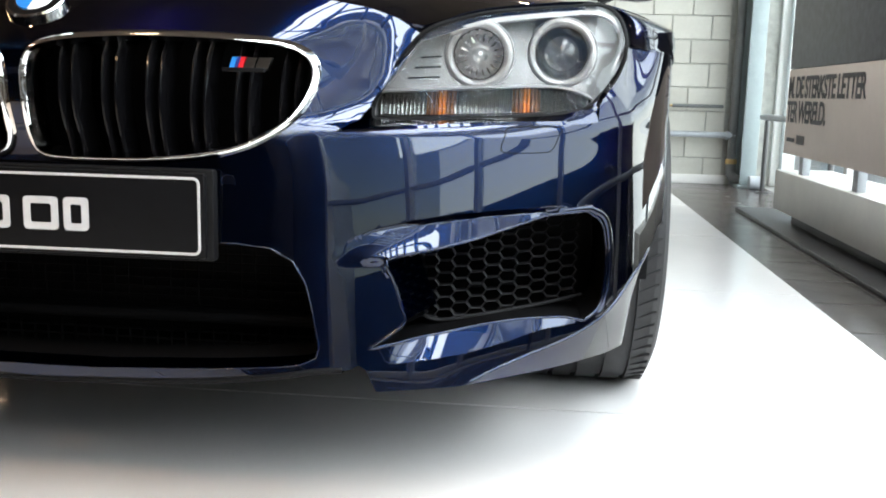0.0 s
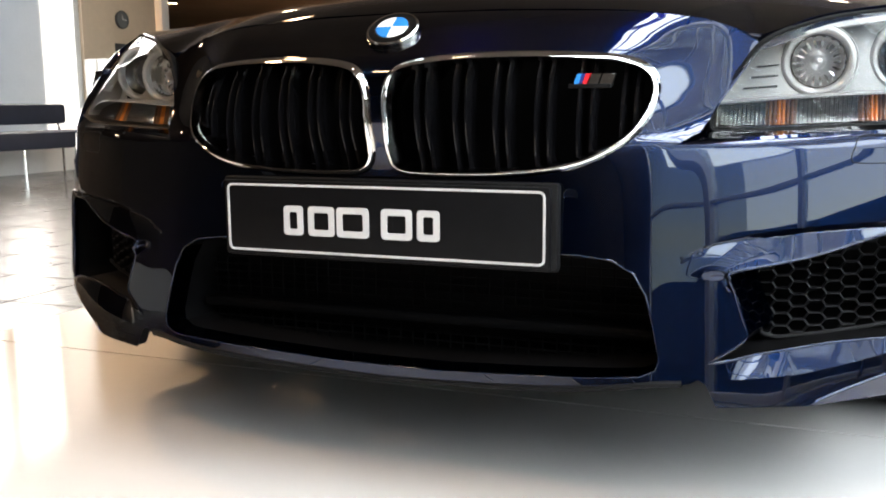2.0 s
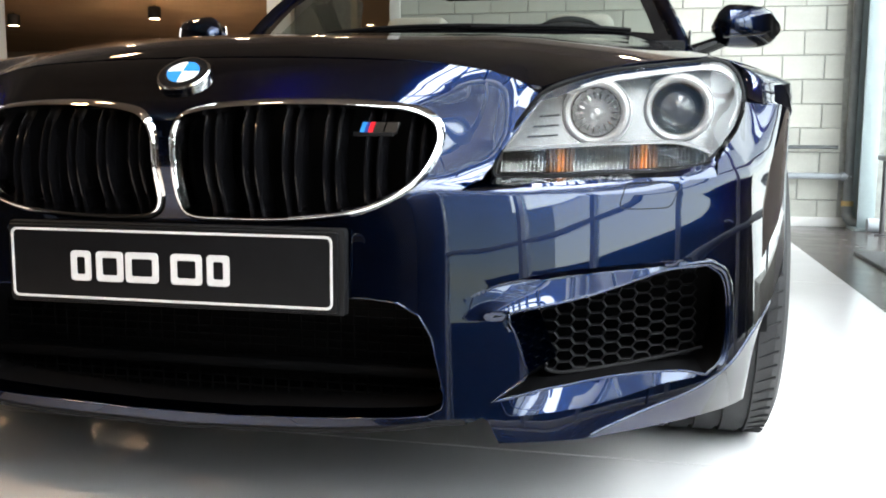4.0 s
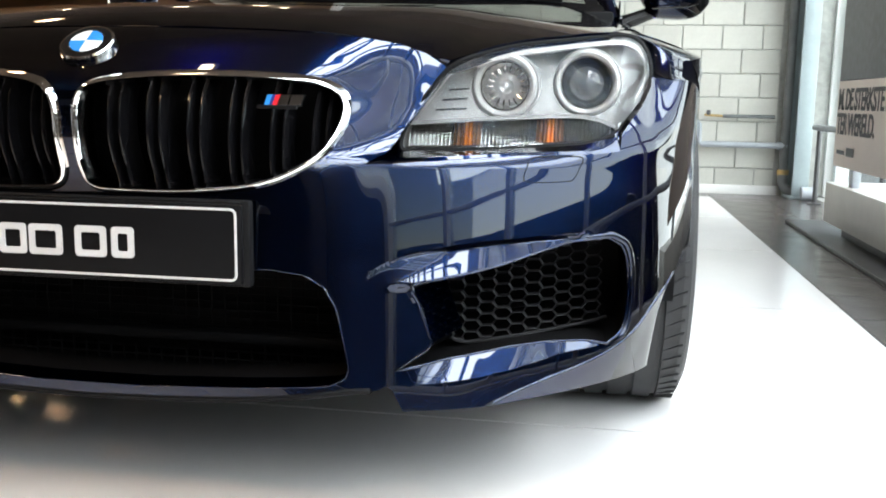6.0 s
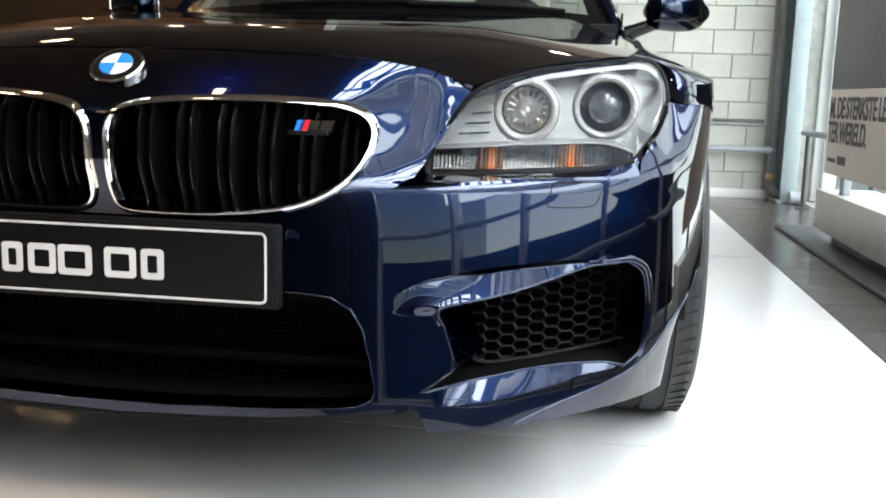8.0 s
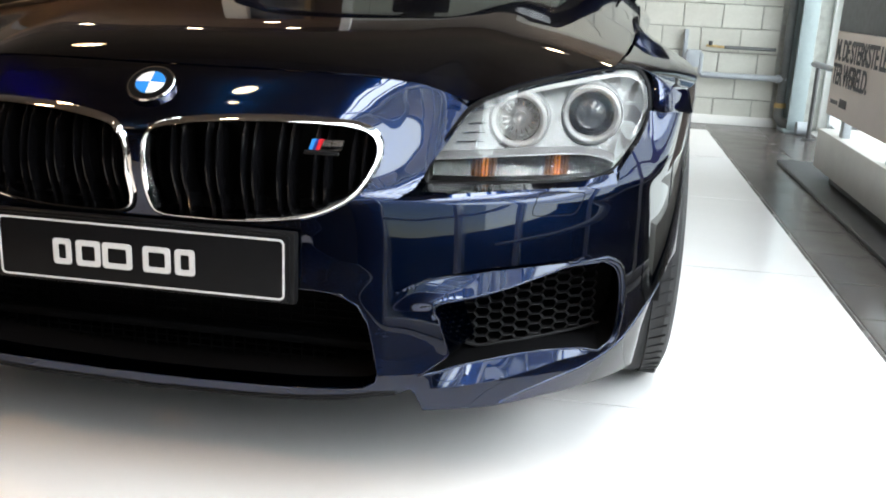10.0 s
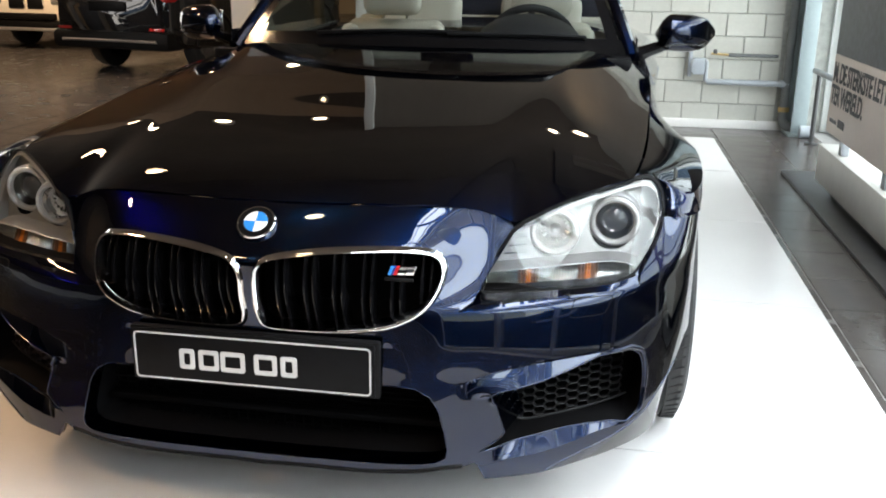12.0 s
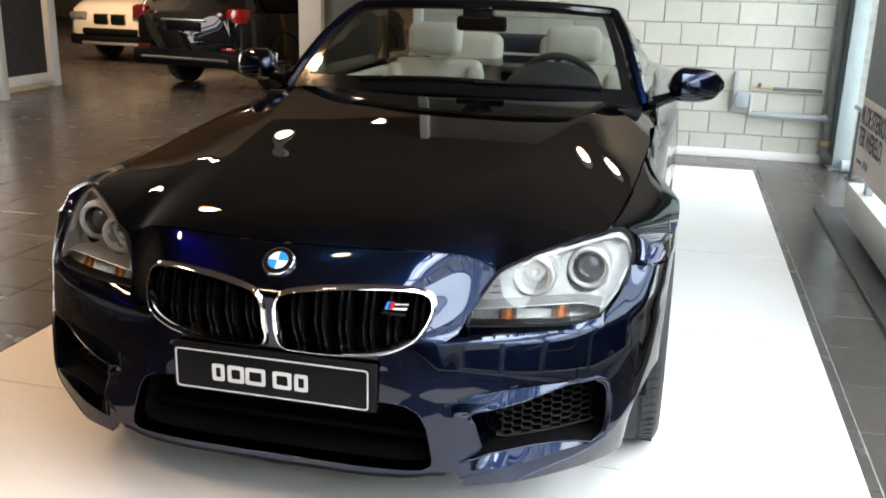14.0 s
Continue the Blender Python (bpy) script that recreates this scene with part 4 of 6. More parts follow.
def side_sheet(name, outline, label=""):
    bm = sheet(bmesh.new(), outline, [], 0.03, lambda y, z: flank(y, z), edge=0.004, into=(-1, 0, 0), depth=0.03, flip=True)
    return pair(name, bm, PAINT, car, label, 45, flank)


fender = [(1.735, 0.868), (1.735, 0.6), (1.70, 0.30), (1.69, 0.20), (1.245, 0.20)] + arch(0.89, 0.372, -22, 120) + [(y, float(seam_z(y)) + 0.002) for y in np.linspace(0.67, 0.525, 8)]
fender += [(y, float(crest_z(y))) for y in np.linspace(0.52, 1.735, 60)]
bm = sheet(bmesh.new(), fender, [], 0.02, flank, edge=0.004, into=(-1, 0, 0), depth=0.03, flip=True)
pair("fender", bm, PAINT, car, "", 45, flank)


def fender_top_at(k, y):
    """Between the crest (0) and the hood's edge (1)."""
    low, top = np.array([float(crest_x(y)), float(crest_z(y))]), np.array([float(top_x(y)) - 0.001, float(top_z(y)) - 0.002])
    bend = (low + top) / 2 + np.array([0.0, 0.012 * (1 - ease(1.0, 1.3, y))])
    q = (1 - k) ** 2 * low + 2 * k * (1 - k) * bend + k * k * top
    return Vector((q[0], y, q[1]))


# from the headlight's outer edge back to the fender's first section
lamp_edge = resample(spline([(0.764, 0.778), (0.790, 0.779), (0.812, 0.773), (0.829, 0.754), (0.8375, 0.725), (0.8365, 0.704)], 8), 0.0045, False)
rows = [[] for _ in range(9)]
for i, (x, z) in enumerate(lamp_edge):
    k = i / (len(lamp_edge) - 1)
    a = Vector((x, lens_y(x, z) - 0.003, z))
    if k < 0.55:
        f = lambda y: fender_top_at(1 - k / 0.55, y)
    else:
        f = lambda y: flank(y, float(crest_z(y)) + (float(seam_z(y)) + 0.002 - float(crest_z(y))) * (k - 0.55) / 0.45)
    b = f(0.52)
    way = (f(0.54) - b).normalized()
    c = b - way * (b - a).length * 0.5
    for j, row in enumerate(rows):
        t = j / 8
        row.append((1 - t) ** 2 * a + 2 * t * (1 - t) * c + t * t * b)
# its lower edge lies on the bumper's upper edge
for j, row in enumerate(rows):
    x = 0.836 + (x_at_y(0.505) - 0.836) * j / 8
    shift = front(s_of(x), 0.700 - 0.013 * j / 8) + Vector((0.001, 0, 0.002)) - row[-1]
    for i in range(len(row)):
        k = i / (len(row) - 1)
        if k > 0.45:
            row[i] += shift * ((k - 0.45) / 0.55) ** 1.5
rows.insert(0, [p + Vector((-0.004, 0.03, -0.002)) for p in rows[0]])
bm = rings_to(bmesh.new(), rows, False)
for _ in range(12):
    bmesh.ops.smooth_vert(bm, verts=[v for v in bm.verts if not v.is_boundary], factor=0.5, use_axis_x=True, use_axis_y=True, use_axis_z=True)
pair("fender_nose", bm, PAINT, car, "", 60)
rows = []
for k in np.linspace(0, 1, 15):
    row = []
    for y in np.linspace(0.52, 1.736, 70):
        row.append(fender_top_at(k, y))
    rows.append(row)
rows.append([p + Vector((-0.002, 0, -0.02)) for p in rows[-1]])
pair("fender_top", rings_to(bmesh.new(), rows, False), PAINT, car, "", 40)
side_sheet("door_panel", [(1.74, 0.881), (2.2, 0.898), (2.7, 0.908), (3.0, 0.914), (3.02, 0.75), (2.98, 0.45), (2.86, 0.30), (2.75, 0.27), (1.715, 0.27), (1.742, 0.6), (1.752, 0.80)])
quarter = [(3.005, 0.914), (3.4, 0.922), (3.8, 0.929), (4.2, 0.922), (4.6, 0.909), (4.74, 0.86), (4.76, 0.60), (4.70, 0.30), (4.12, 0.25)] + arch(3.74, 0.375, -10, 190) + [(3.30, 0.22), (2.80, 0.22), (2.76, 0.262), (2.87, 0.293), (2.988, 0.445), (3.028, 0.75)]
side_sheet("rear_quarter", quarter)
pair("sill", boxed((0.80, 1.26, 0.16), (0.905, 3.36, 0.262), 0.02), BLACK, car)
# rear deck, tail and the folded top's cover
rows = []
for y, z, w in ((3.28, 0.93, 0.80), (3.6, 0.965, 0.79), (4.0, 0.975, 0.77), (4.4, 0.955, 0.72), (4.62, 0.93, 0.655)):
    rows.append([Vector((w * t, y, z - (z - float(top_z(min(y, 4.6)))) * abs(t) ** 3)) for t in np.linspace(-1, 1, 17)])
part("rear_deck", rings_to(bmesh.new(), rows, False), PAINT, car, "dark blue cover over the folded top")
rows = []
for z, dy, k in ((0.872, 0.0, 1.0), (0.83, 0.07, 1.0), (0.70, 0.10, 1.02), (0.50, 0.10, 1.03), (0.30, 0.06, 1.0), (0.22, 0.0, 0.97)):
    rows.append([Vector((0.80 * k * math.sin(radians(a)), 4.45 + dy + 0.33 * math.cos(radians(a)) ** 0.6, z)) for a in np.linspace(-89, 89, 25)])
part("rear_bumper", rings_to(bmesh.new(), rows, False), PAINT, car)


def wheel(cx, cy):
    r, w = 0.345, 0.262
    tyre_bm = bmesh.new()
    h = w / 2
    prof = [(0.262, -h + 0.012), (0.275, -h), (0.305, -h - 0.004), (0.330, -h + 0.006), (0.341, -h + 0.020)]
    grooves = (-0.075, -0.026, 0.026, 0.075)
    for g in grooves:
        prof += [(r, g - 0.0055), (r - 0.007, g - 0.0045), (r - 0.007, g + 0.0045), (r, g + 0.0055)]
    prof += [(0.341, h - 0.020), (0.330, h - 0.006), (0.305, h + 0.004), (0.275, h), (0.262, h - 0.012)]
    turn(tyre_bm, prof, (cx, cy, r), "x", 96)
    tyre = part("wheel", tyre_bm, RUBBER, car, "wide low-profile tyre on an alloy wheel")
    s = 1 if cx > 0 else -1
    cuts = bmesh.new()
    for i in range(72):
        t = 2 * math.pi * i / 72
        for x0, x1, sk in ((-0.118, -0.082, 0.05), (0.082, 0.118, -0.05)):
            rows = []
            for x, dt in ((x0, 0.0), (x1, sk)):
                c = Vector((cx + x, cy, r))
                ring = []
                for dr, e in ((0.0006, -0.006), (0.0006, 0.006), (-0.004, 0.006), (-0.004, -0.006)):
                    q = t + dt + e
                    ring.append(c + (r + dr) * Vector((0, math.cos(q), math.sin(q))))
                rows.append(ring)
            rings_to(cuts, rows, True, True, True)
    tagged(part("tread_cut", cuts, RUBBER, tyre), "", "", "", "stuff")
    rim = bmesh.new()
    turn(rim, [(0.262, s * -0.11), (0.262, s * 0.118), (0.254, s * 0.122), (0.246, s * 0.112), (0.238, s * 0.02), (0.238, s * -0.11)], (cx, cy, r), "x", 64)
    part("rim", rim, ALLOY, tyre)
    for i in range(5):
        for d in (-0.13, 0.13):
            t = 2 * math.pi * i / 5 + d
            u, v = Vector((0, math.cos(t), math.sin(t))), Vector((0, -math.sin(t), math.cos(t)))
            c = Vector((cx, cy, r))
            rows = [[c + u * q + v * e * wd + Vector((s * x, 0, 0)) for e, x in ((-1, x0 - 0.03), (-0.8, x0), (0.8, x0), (1, x0 - 0.03))] for q, wd, x0 in ((0.05, 0.026, 0.085), (0.14, 0.016, 0.095), (0.25, 0.022, 0.115))]
            part("spoke", rings_to(bmesh.new(), rows, True, True, True), ALLOY, tyre)
    part("hub", turn(bmesh.new(), [(0.07, s * 0.02), (0.07, s * 0.085), (0.035, s * 0.095), (0.001, s * 0.096)], (cx, cy, r), "x", 32), ALLOY, tyre)
    part("brake_disc", turn(bmesh.new(), [(0.19, s * 0.0), (0.19, s * 0.03), (0.08, s * 0.03)], (cx, cy, r), "x", 40), SATIN, tyre)


for cy, cx in ((0.89, 0.812), (3.74, 0.80)):
    wheel(cx, cy), wheel(-cx, cy)
    for s in (1, -1):
        rows = [[Vector((s * x, y, z)) for y, z in arch(cy, 0.385, -8, 188, 24)] for x in (0.55, 0.90)]
        bm = rings_to(bmesh.new(), rows, False)
        bm.faces.new([bm.verts.new((s * 0.55, y, z)) for y, z in arch(cy, 0.385, -8, 188, 24)])
        part("wheel_arch_liner", bm, BLACK, car)
part("floor_pan", boxed((-0.645, 0.48, 0.20), (0.645, 4.5, 0.26), 0.02), BLACK, car)


# ---- windscreen and cabin ----
def screen_pt(u, v):
    """u runs across (-1 to 1), v from the cowl to the top rail."""
    a = abs(u)
    low = Vector((0.755 * u, 1.80 + 0.15 * a ** 2.4, 0.963 - 0.022 * a ** 2))
    top = Vector((0.585 * u, 2.36 + 0.07 * a ** 2.4, 1.288 - 0.022 * a ** 2.5))
    p = low.lerp(top, v)
    p.z += 0.035 * math.sin(math.pi * v)
    p.y -= 0.01 * math.sin(math.pi * v)
    return p


us = np.linspace(-1, 1, 25)
windscreen = part("windscreen", rings_to(bmesh.new(), [[screen_pt(u, v) for u in us] for v in np.linspace(0, 1, 13)], False), SCREEN_GLASS, car, "raked tinted windscreen")
windscreen.visible_shadow = False


def side_glass(s):
    rows = []
    for v in np.linspace(0, 1, 12):
        p = screen_pt(1.03, 0.02 + 0.93 * v)
        x = 0.812 + (p.x - 0.812) * v
        z = 0.905 + (p.z - 0.905) * v
        rows.append([Vector((s * x, y, z - 0.03 * v * ((y - 2.2) / 1.0) ** 2)) for y in np.linspace(p.y + 0.05, 3.24 - 0.34 * v ** 3, 14)])
    return rings_to(bmesh.new(), rows, False)


for s in (-1, 1):
    pane = part("side_window", side_glass(s), SCREEN_GLASS, car, "raised tinted side window")
    pane.visible_shadow = False


def strip(path, w, h, material, name, label=""):
    rows = []
    for i, p in enumerate(path):
        d = (path[min(i + 1, len(path) - 1)] - path[max(i - 1, 0)]).normalized()
        n = (screen_pt(0.5, 0.5) - screen_pt(-0.5, 0.5)).cross(screen_pt(0, 0.8) - screen_pt(0, 0.2)).normalized()
        o = d.cross(n).normalized()
        rows.append([p + o * (w * c) + n * (h * s) for c, s in ((-1, -0.6), (-0.9, 0.5), (-0.4, 1.0), (0.4, 1.0), (0.9, 0.5), (1, -0.6), (0.5, -1), (-0.5, -1))])
    return part(name, rings_to(bmesh.new(), rows, True, True, True), material, car, label)


strip([screen_pt(-1.03, v) for v in np.linspace(-0.06, 1.0, 14)], 0.026, 0.022, PAINT, "windscreen_pillar")
strip([screen_pt(1.03, v) for v in np.linspace(-0.06, 1.0, 14)], 0.026, 0.022, PAINT, "windscreen_pillar")
strip([screen_pt(u, 1.01) for u in np.linspace(-1.04, 1.04, 24)], 0.030, 0.02, GLOSS_BLACK, "header_rail", "black rail along the top of the windscreen")
part("black_border", rings_to(bmesh.new(), [[screen_pt(u, v) + Vector((0, -0.002, 0.002)) for u in us] for v in (-0.05, 0.03, 0.075)], False), GLOSS_BLACK, car)
for s in (-1, 1):
    part("side_border", rings_to(bmesh.new(), [[screen_pt(s * u, v) + Vector((0, -0.002, 0.002)) for v in np.linspace(0, 1, 10)] for u in (0.925, 0.985)], False), GLOSS_BLACK, car)
part("cowl_panel", rings_to(bmesh.new(), [[Vector((x, y + 0.12 * abs(x / 0.78) ** 2.4, z - 0.03 * (x / 0.78) ** 2)) for x in np.linspace(-0.78, 0.78, 21)] for y, z in ((1.70, 0.925), (1.76, 0.935), (1.83, 0.955))], False), BLACK, car)
part("top_border", rings_to(bmesh.new(), [[screen_pt(u, v) + Vector((0, -0.002, 0.002)) for u in us] for v in (0.90, 0.95, 0.985)], False), GLOSS_BLACK, car)
for x0, x1, y0 in ((-0.42, 0.26, 1.80), (0.10, 0.62, 1.82)):
    arm = [screen_pt(x / 0.755, 0.045 + 0.02 * math.sin((x - x0) * 4)) + Vector((0, -0.008, 0.011)) for x in np.linspace(x0, x1, 12)]
    w = part("wiper", tube(bmesh.new(), arm, 0.007, 8), BLACK, car, "black windscreen wiper")
    part("blade", tube(bmesh.new(), [p + Vector((0, 0.010, -0.008)) for p in arm[3:]], 0.005, 6), RUBBER, w)

rows = []
for y, z, k in ((1.84, 0.935, 0.95), (2.0, 0.955, 1.0), (2.2, 0.945, 1.02), (2.32, 0.90, 1.02), (2.36, 0.70, 1.02)):
    rows.append([Vector((0.76 * k * t, y, z - 0.03 * abs(t) ** 4)) for t in np.linspace(-1, 1, 15)])
dash = part("dashboard", rings_to(bmesh.new(), rows, False), DARK_TRIM, car, "dark padded dashboard")
rows = [[Vector((0.37 + 0.20 * k * math.cos(radians(a)), y, 0.93 + h * math.sin(radians(a)))) for a in np.linspace(0, 180, 15)] for y, k, h in ((2.00, 0.8, 0.02), (2.10, 1.05, 0.09), (2.24, 1.1, 0.125), (2.30, 1.05, 0.115), (2.32, 0.95, 0.09))]
part("binnacle", rings_to(bmesh.new(), rows, False), DARK_TRIM, dash)
# steering wheel
sw_c, sw_n = Vector((0.37, 2.42, 0.905)), Vector((0, 0.90, 0.42)).normalized()
sw_u = Vector((1, 0, 0))
sw_v = sw_n.cross(sw_u)
ringp = [sw_c + 0.185 * (math.cos(t) * sw_u + math.sin(t) * sw_v) for t in np.linspace(0, 2 * math.pi, 40)]
steer = part("steering_wheel", tube(bmesh.new(), ringp, 0.017, 10, False), DARK_TRIM, car, "dark leather steering wheel")
part("boss", turn(bmesh.new(), [(0.07, -0.03), (0.07, 0.01), (0.05, 0.02), (0.001, 0.022)], tuple(sw_c), "y", 24), DARK_TRIM, steer)
for t in (0.0, math.pi, -math.pi / 2):
    part("spoke", tube(bmesh.new(), [sw_c, sw_c + 0.18 * (math.cos(t) * sw_u + math.sin(t) * sw_v)], 0.014, 8), DARK_TRIM, steer)


def cushion(lo, hi, r, rx=0.0, pivot=None):
    bm = boxed(lo, hi, r, 4)
    if rx:
        bmesh.ops.rotate(bm, verts=bm.verts, cent=pivot, matrix=Matrix.Rotation(radians(rx), 3, "X"))
    return bm


def seat(cx):
    base = (cx, 2.95, 0.55)
    s = part("front_seat", cushion((cx - 0.26, 2.45, 0.40), (cx + 0.26, 2.98, 0.60), 0.06), CREAM, car, "cream leather front seat")
    back = part("backrest", cushion((cx - 0.25, 2.90, 0.55), (cx + 0.25, 3.03, 0.99), 0.055, -12, base), CREAM, s)
    for d in (-1, 1):
        part("bolster", cushion((cx + d * 0.22 - 0.045, 2.84, 0.58), (cx + d * 0.22 + 0.045, 2.98, 0.95), 0.04, -12, base), CREAM, s)
        part("headrest_post", tube(bmesh.new(), [(cx + d * 0.06, 3.02, 0.94), (cx + d * 0.06, 3.04, 1.02)], 0.006, 8), CHROME, s)
    part("headrest", cushion((cx - 0.145, 2.90, 1.00), (cx + 0.145, 3.02, 1.175), 0.05, -7, (cx, 2.96, 1.01)), CREAM, s)


seat(-0.37), seat(0.37)
bench = part("rear_bench", cushion((-0.62, 3.10, 0.45), (0.62, 3.55, 0.62), 0.05), CREAM, car, "cream leather rear seats")
for cx in (-0.33, 0.33):
    part("backrest", cushion((cx - 0.22, 3.42, 0.58), (cx + 0.22, 3.56, 1.10), 0.06, -10, (cx, 3.5, 0.6)), CREAM, bench)
    part("headrest", cushion((cx - 0.12, 3.56, 1.07), (cx + 0.12, 3.66, 1.15), 0.035, -8, (cx, 3.6, 1.0)), CREAM, bench)
part("rear_shelf", boxed((-0.72, 3.62, 0.86), (0.72, 3.9, 0.97), 0.03), CREAM, car, "cream panel behind the rear seats")
part("top_cover", boxed((-0.66, 3.78, 0.96), (0.66, 4.15, 1.065), 0.03), SOFT_TOP, car, "dark blue fabric of the folded top")
for s in (-1, 1):
    part("door_lining", boxed((s * 0.76 - 0.03, 1.95, 0.45), (s * 0.76 + 0.03, 3.45, 0.905), 0.025), CREAM, car, "cream door lining")
    part("belt_trim", tube(bmesh.new(), [(s * (float(top_x(y)) - 0.012), y, float(top_z(y)) + 0.006) for y in np.linspace(1.9, 3.4, 14)], 0.012, 8), GLOSS_BLACK, car)
part("cabin_floor", boxed((-0.76, 1.9, 0.24), (0.76, 3.6, 0.30), 0.01), DARK_TRIM, car)
part("bulkhead", boxed((-0.78, 1.70, 0.25), (0.78, 1.75, 0.93), 0.01), BLACK, car)
part("console", boxed((-0.10, 2.3, 0.3), (0.10, 3.2, 0.62), 0.04), DARK_TRIM, car)
# inner mirror
im = part("rear_view_mirror", cushion((-0.125, 2.40, 1.165), (0.115, 2.435, 1.235), 0.02), GLOSS_BLACK, car, "black rear-view mirror under the top rail")
part("sensor_housing", cushion((-0.075, 2.30, 1.225), (0.065, 2.40, 1.285), 0.02), GLOSS_BLACK, car)

# outer mirrors
def wing_mirror():
    rows = []
    keys = np.array(((0.885, 2.03, 0.998, 0.02, 0.02), (0.90, 2.03, 1.003, 0.062, 0.052), (0.93, 2.03, 1.005, 0.083, 0.070), (0.985, 2.04, 1.003, 0.088, 0.070), (1.035, 2.055, 1.002, 0.080, 0.063), (1.068, 2.07, 1.002, 0.062, 0.047), (1.085, 2.08, 1.002, 0.025, 0.020)))
    way = [0, 0.04, 0.075, 0.13, 0.177, 0.21, 0.245]
    along = [curve_fn(list(zip(way, keys[:, c]))) for c in range(5)]
    for k in np.linspace(0, 0.245, 26):
        x, y, z, ry, rz = (float(f(k)) for f in along)
        ring = []
        for t in np.linspace(0, 2 * math.pi, 40, endpoint=False):
            c, s = math.cos(t), math.sin(t)
            ring.append(Vector((x + 0.015 * c, y + ry * math.copysign(abs(c) ** 0.85, c), z + rz * math.copysign(abs(s) ** 0.85, s))))
        rows.append(ring)
    return rings_to(bmesh.new(), rows, True, True, True)


m_r, m_l = pair("door_mirror", wing_mirror(), PAINT, car, "dark blue door mirror on a slim arm", 70)
for s, par in ((1, m_r), (-1, m_l)):
    part("mirror_arm", tube(bmesh.new(), [(s * 0.80, 2.03, 0.915), (s * 0.85, 2.03, 0.935), (s * 0.93, 2.03, 0.965)], [0.03, 0.024, 0.02], 10), GLOSS_BLACK, par)
    part("mirror_seam", tube(bmesh.new(), [(s * x, 1.945, z) for x, z in ((0.905, 0.962), (0.96, 0.965), (1.02, 0.968), (1.05, 0.978))], 0.0035, 6), GLOSS_BLACK, par)
    part("mirror_glass", boxed((min(s * 0.91, s * 1.05), 2.112, 0.95), (max(s * 0.91, s * 1.05), 2.118, 1.05), 0.002), CHROME, par)
    part("quarter_window", boxed((s * 0.80 - 0.003, 1.93, 0.90), (s * 0.80 + 0.003, 2.10, 0.985), 0.002), GLOSS_BLACK, car)


# ---- the hall ----
FLOOR = -0.05
TILE = mat("dark_floor_tile", (0.073, 0.066, 0.061), 0.24, vary=0.12, scale=2.5, bump=0.00006, bump_scale=90, rough_vary=0.05, per_object=0.08)
TILE_FAR = mat("dark_floor_tile_far", (0.073, 0.066, 0.061), 0.24, vary=0.12, scale=2.5, bump=0.00006, bump_scale=90, rough_vary=0.05, per_island=0.08)
GROUT = mat("light_grout", (0.38, 0.37, 0.35), 0.85, vary=0.15, scale=20)
BLOCK = mat("painted_block", (0.50, 0.50, 0.45), 0.72, vary=0.06, scale=6, bump=0.0012, bump_scale=120, per_object=0.06)
MORTAR = mat("grey_mortar", (0.38, 0.38, 0.35), 0.9, vary=0.15, scale=20, bump=0.001, bump_scale=150)
PLATFORM = mat("white_gloss_board", (0.80, 0.79, 0.775), 0.09, vary=0.015, scale=3, rough_vary=0.03, coat=0.0, spec=0.42)
JOINT = mat("joint_dark", (0.04, 0.04, 0.04), 0.7, vary=0.1, scale=20)
WHITE = mat("white_wall_paint", (0.76, 0.75, 0.72), 0.6, vary=0.03, scale=3, bump=0.0004, bump_scale=160)
BEIGE = mat("beige_wall_paint", (0.62, 0.50, 0.37), 0.65, vary=0.05, scale=2, bump=0.0005, bump_scale=140)
STEEL = mat("grey_blue_steel_paint", (0.30, 0.36, 0.37), 0.42, vary=0.06, scale=8, bump=0.0003, bump_scale=80)
PIPE = mat("grey_pipe", (0.34, 0.37, 0.40), 0.45, vary=0.1, scale=12)
PIPE_DARK = mat("dark_pipe", (0.12, 0.13, 0.13), 0.5, vary=0.15, scale=12)
BRASS = mat("brass", (0.5, 0.36, 0.16), 0.35, 0.9, vary=0.1, scale=40)
ALU = mat("window_frame_white", (0.7, 0.72, 0.72), 0.4, vary=0.04, scale=6)
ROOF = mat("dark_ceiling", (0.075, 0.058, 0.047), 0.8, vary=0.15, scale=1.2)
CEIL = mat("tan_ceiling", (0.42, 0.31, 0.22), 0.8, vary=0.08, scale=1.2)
BEAM = mat("roof_steel", (0.16, 0.15, 0.14), 0.55, vary=0.1, scale=4)
SIGN_PINK = mat("pale_sign_board", (0.80, 0.70, 0.63), 0.5, vary=0.03, scale=4)
SIGN_DARK = mat("dark_sign_print", (0.05, 0.055, 0.07), 0.45, vary=0.35, scale=26)
INK = mat("dark_ink", (0.05, 0.045, 0.05), 0.5, vary=0.1, scale=30)
PLINTH = mat("pale_plinth", (0.74, 0.74, 0.70), 0.5, vary=0.04, scale=5)
DARK_METAL = mat("dark_metal", (0.07, 0.07, 0.072), 0.4, 0.4, vary=0.15, scale=10)
GROUND = mat("outside_paving", (0.32, 0.31, 0.29), 0.85, vary=0.15, scale=1.5, bump=0.003, bump_scale=20)


def structure(name, bm, material, label, parent=None):
    return tagged(finish(name, bm, material, parent), label, name.split("_")[0], "", "structure")


def wall(name, lo, hi, material, label):
    return structure(name, boxed(lo, hi, 0.004), material, label)


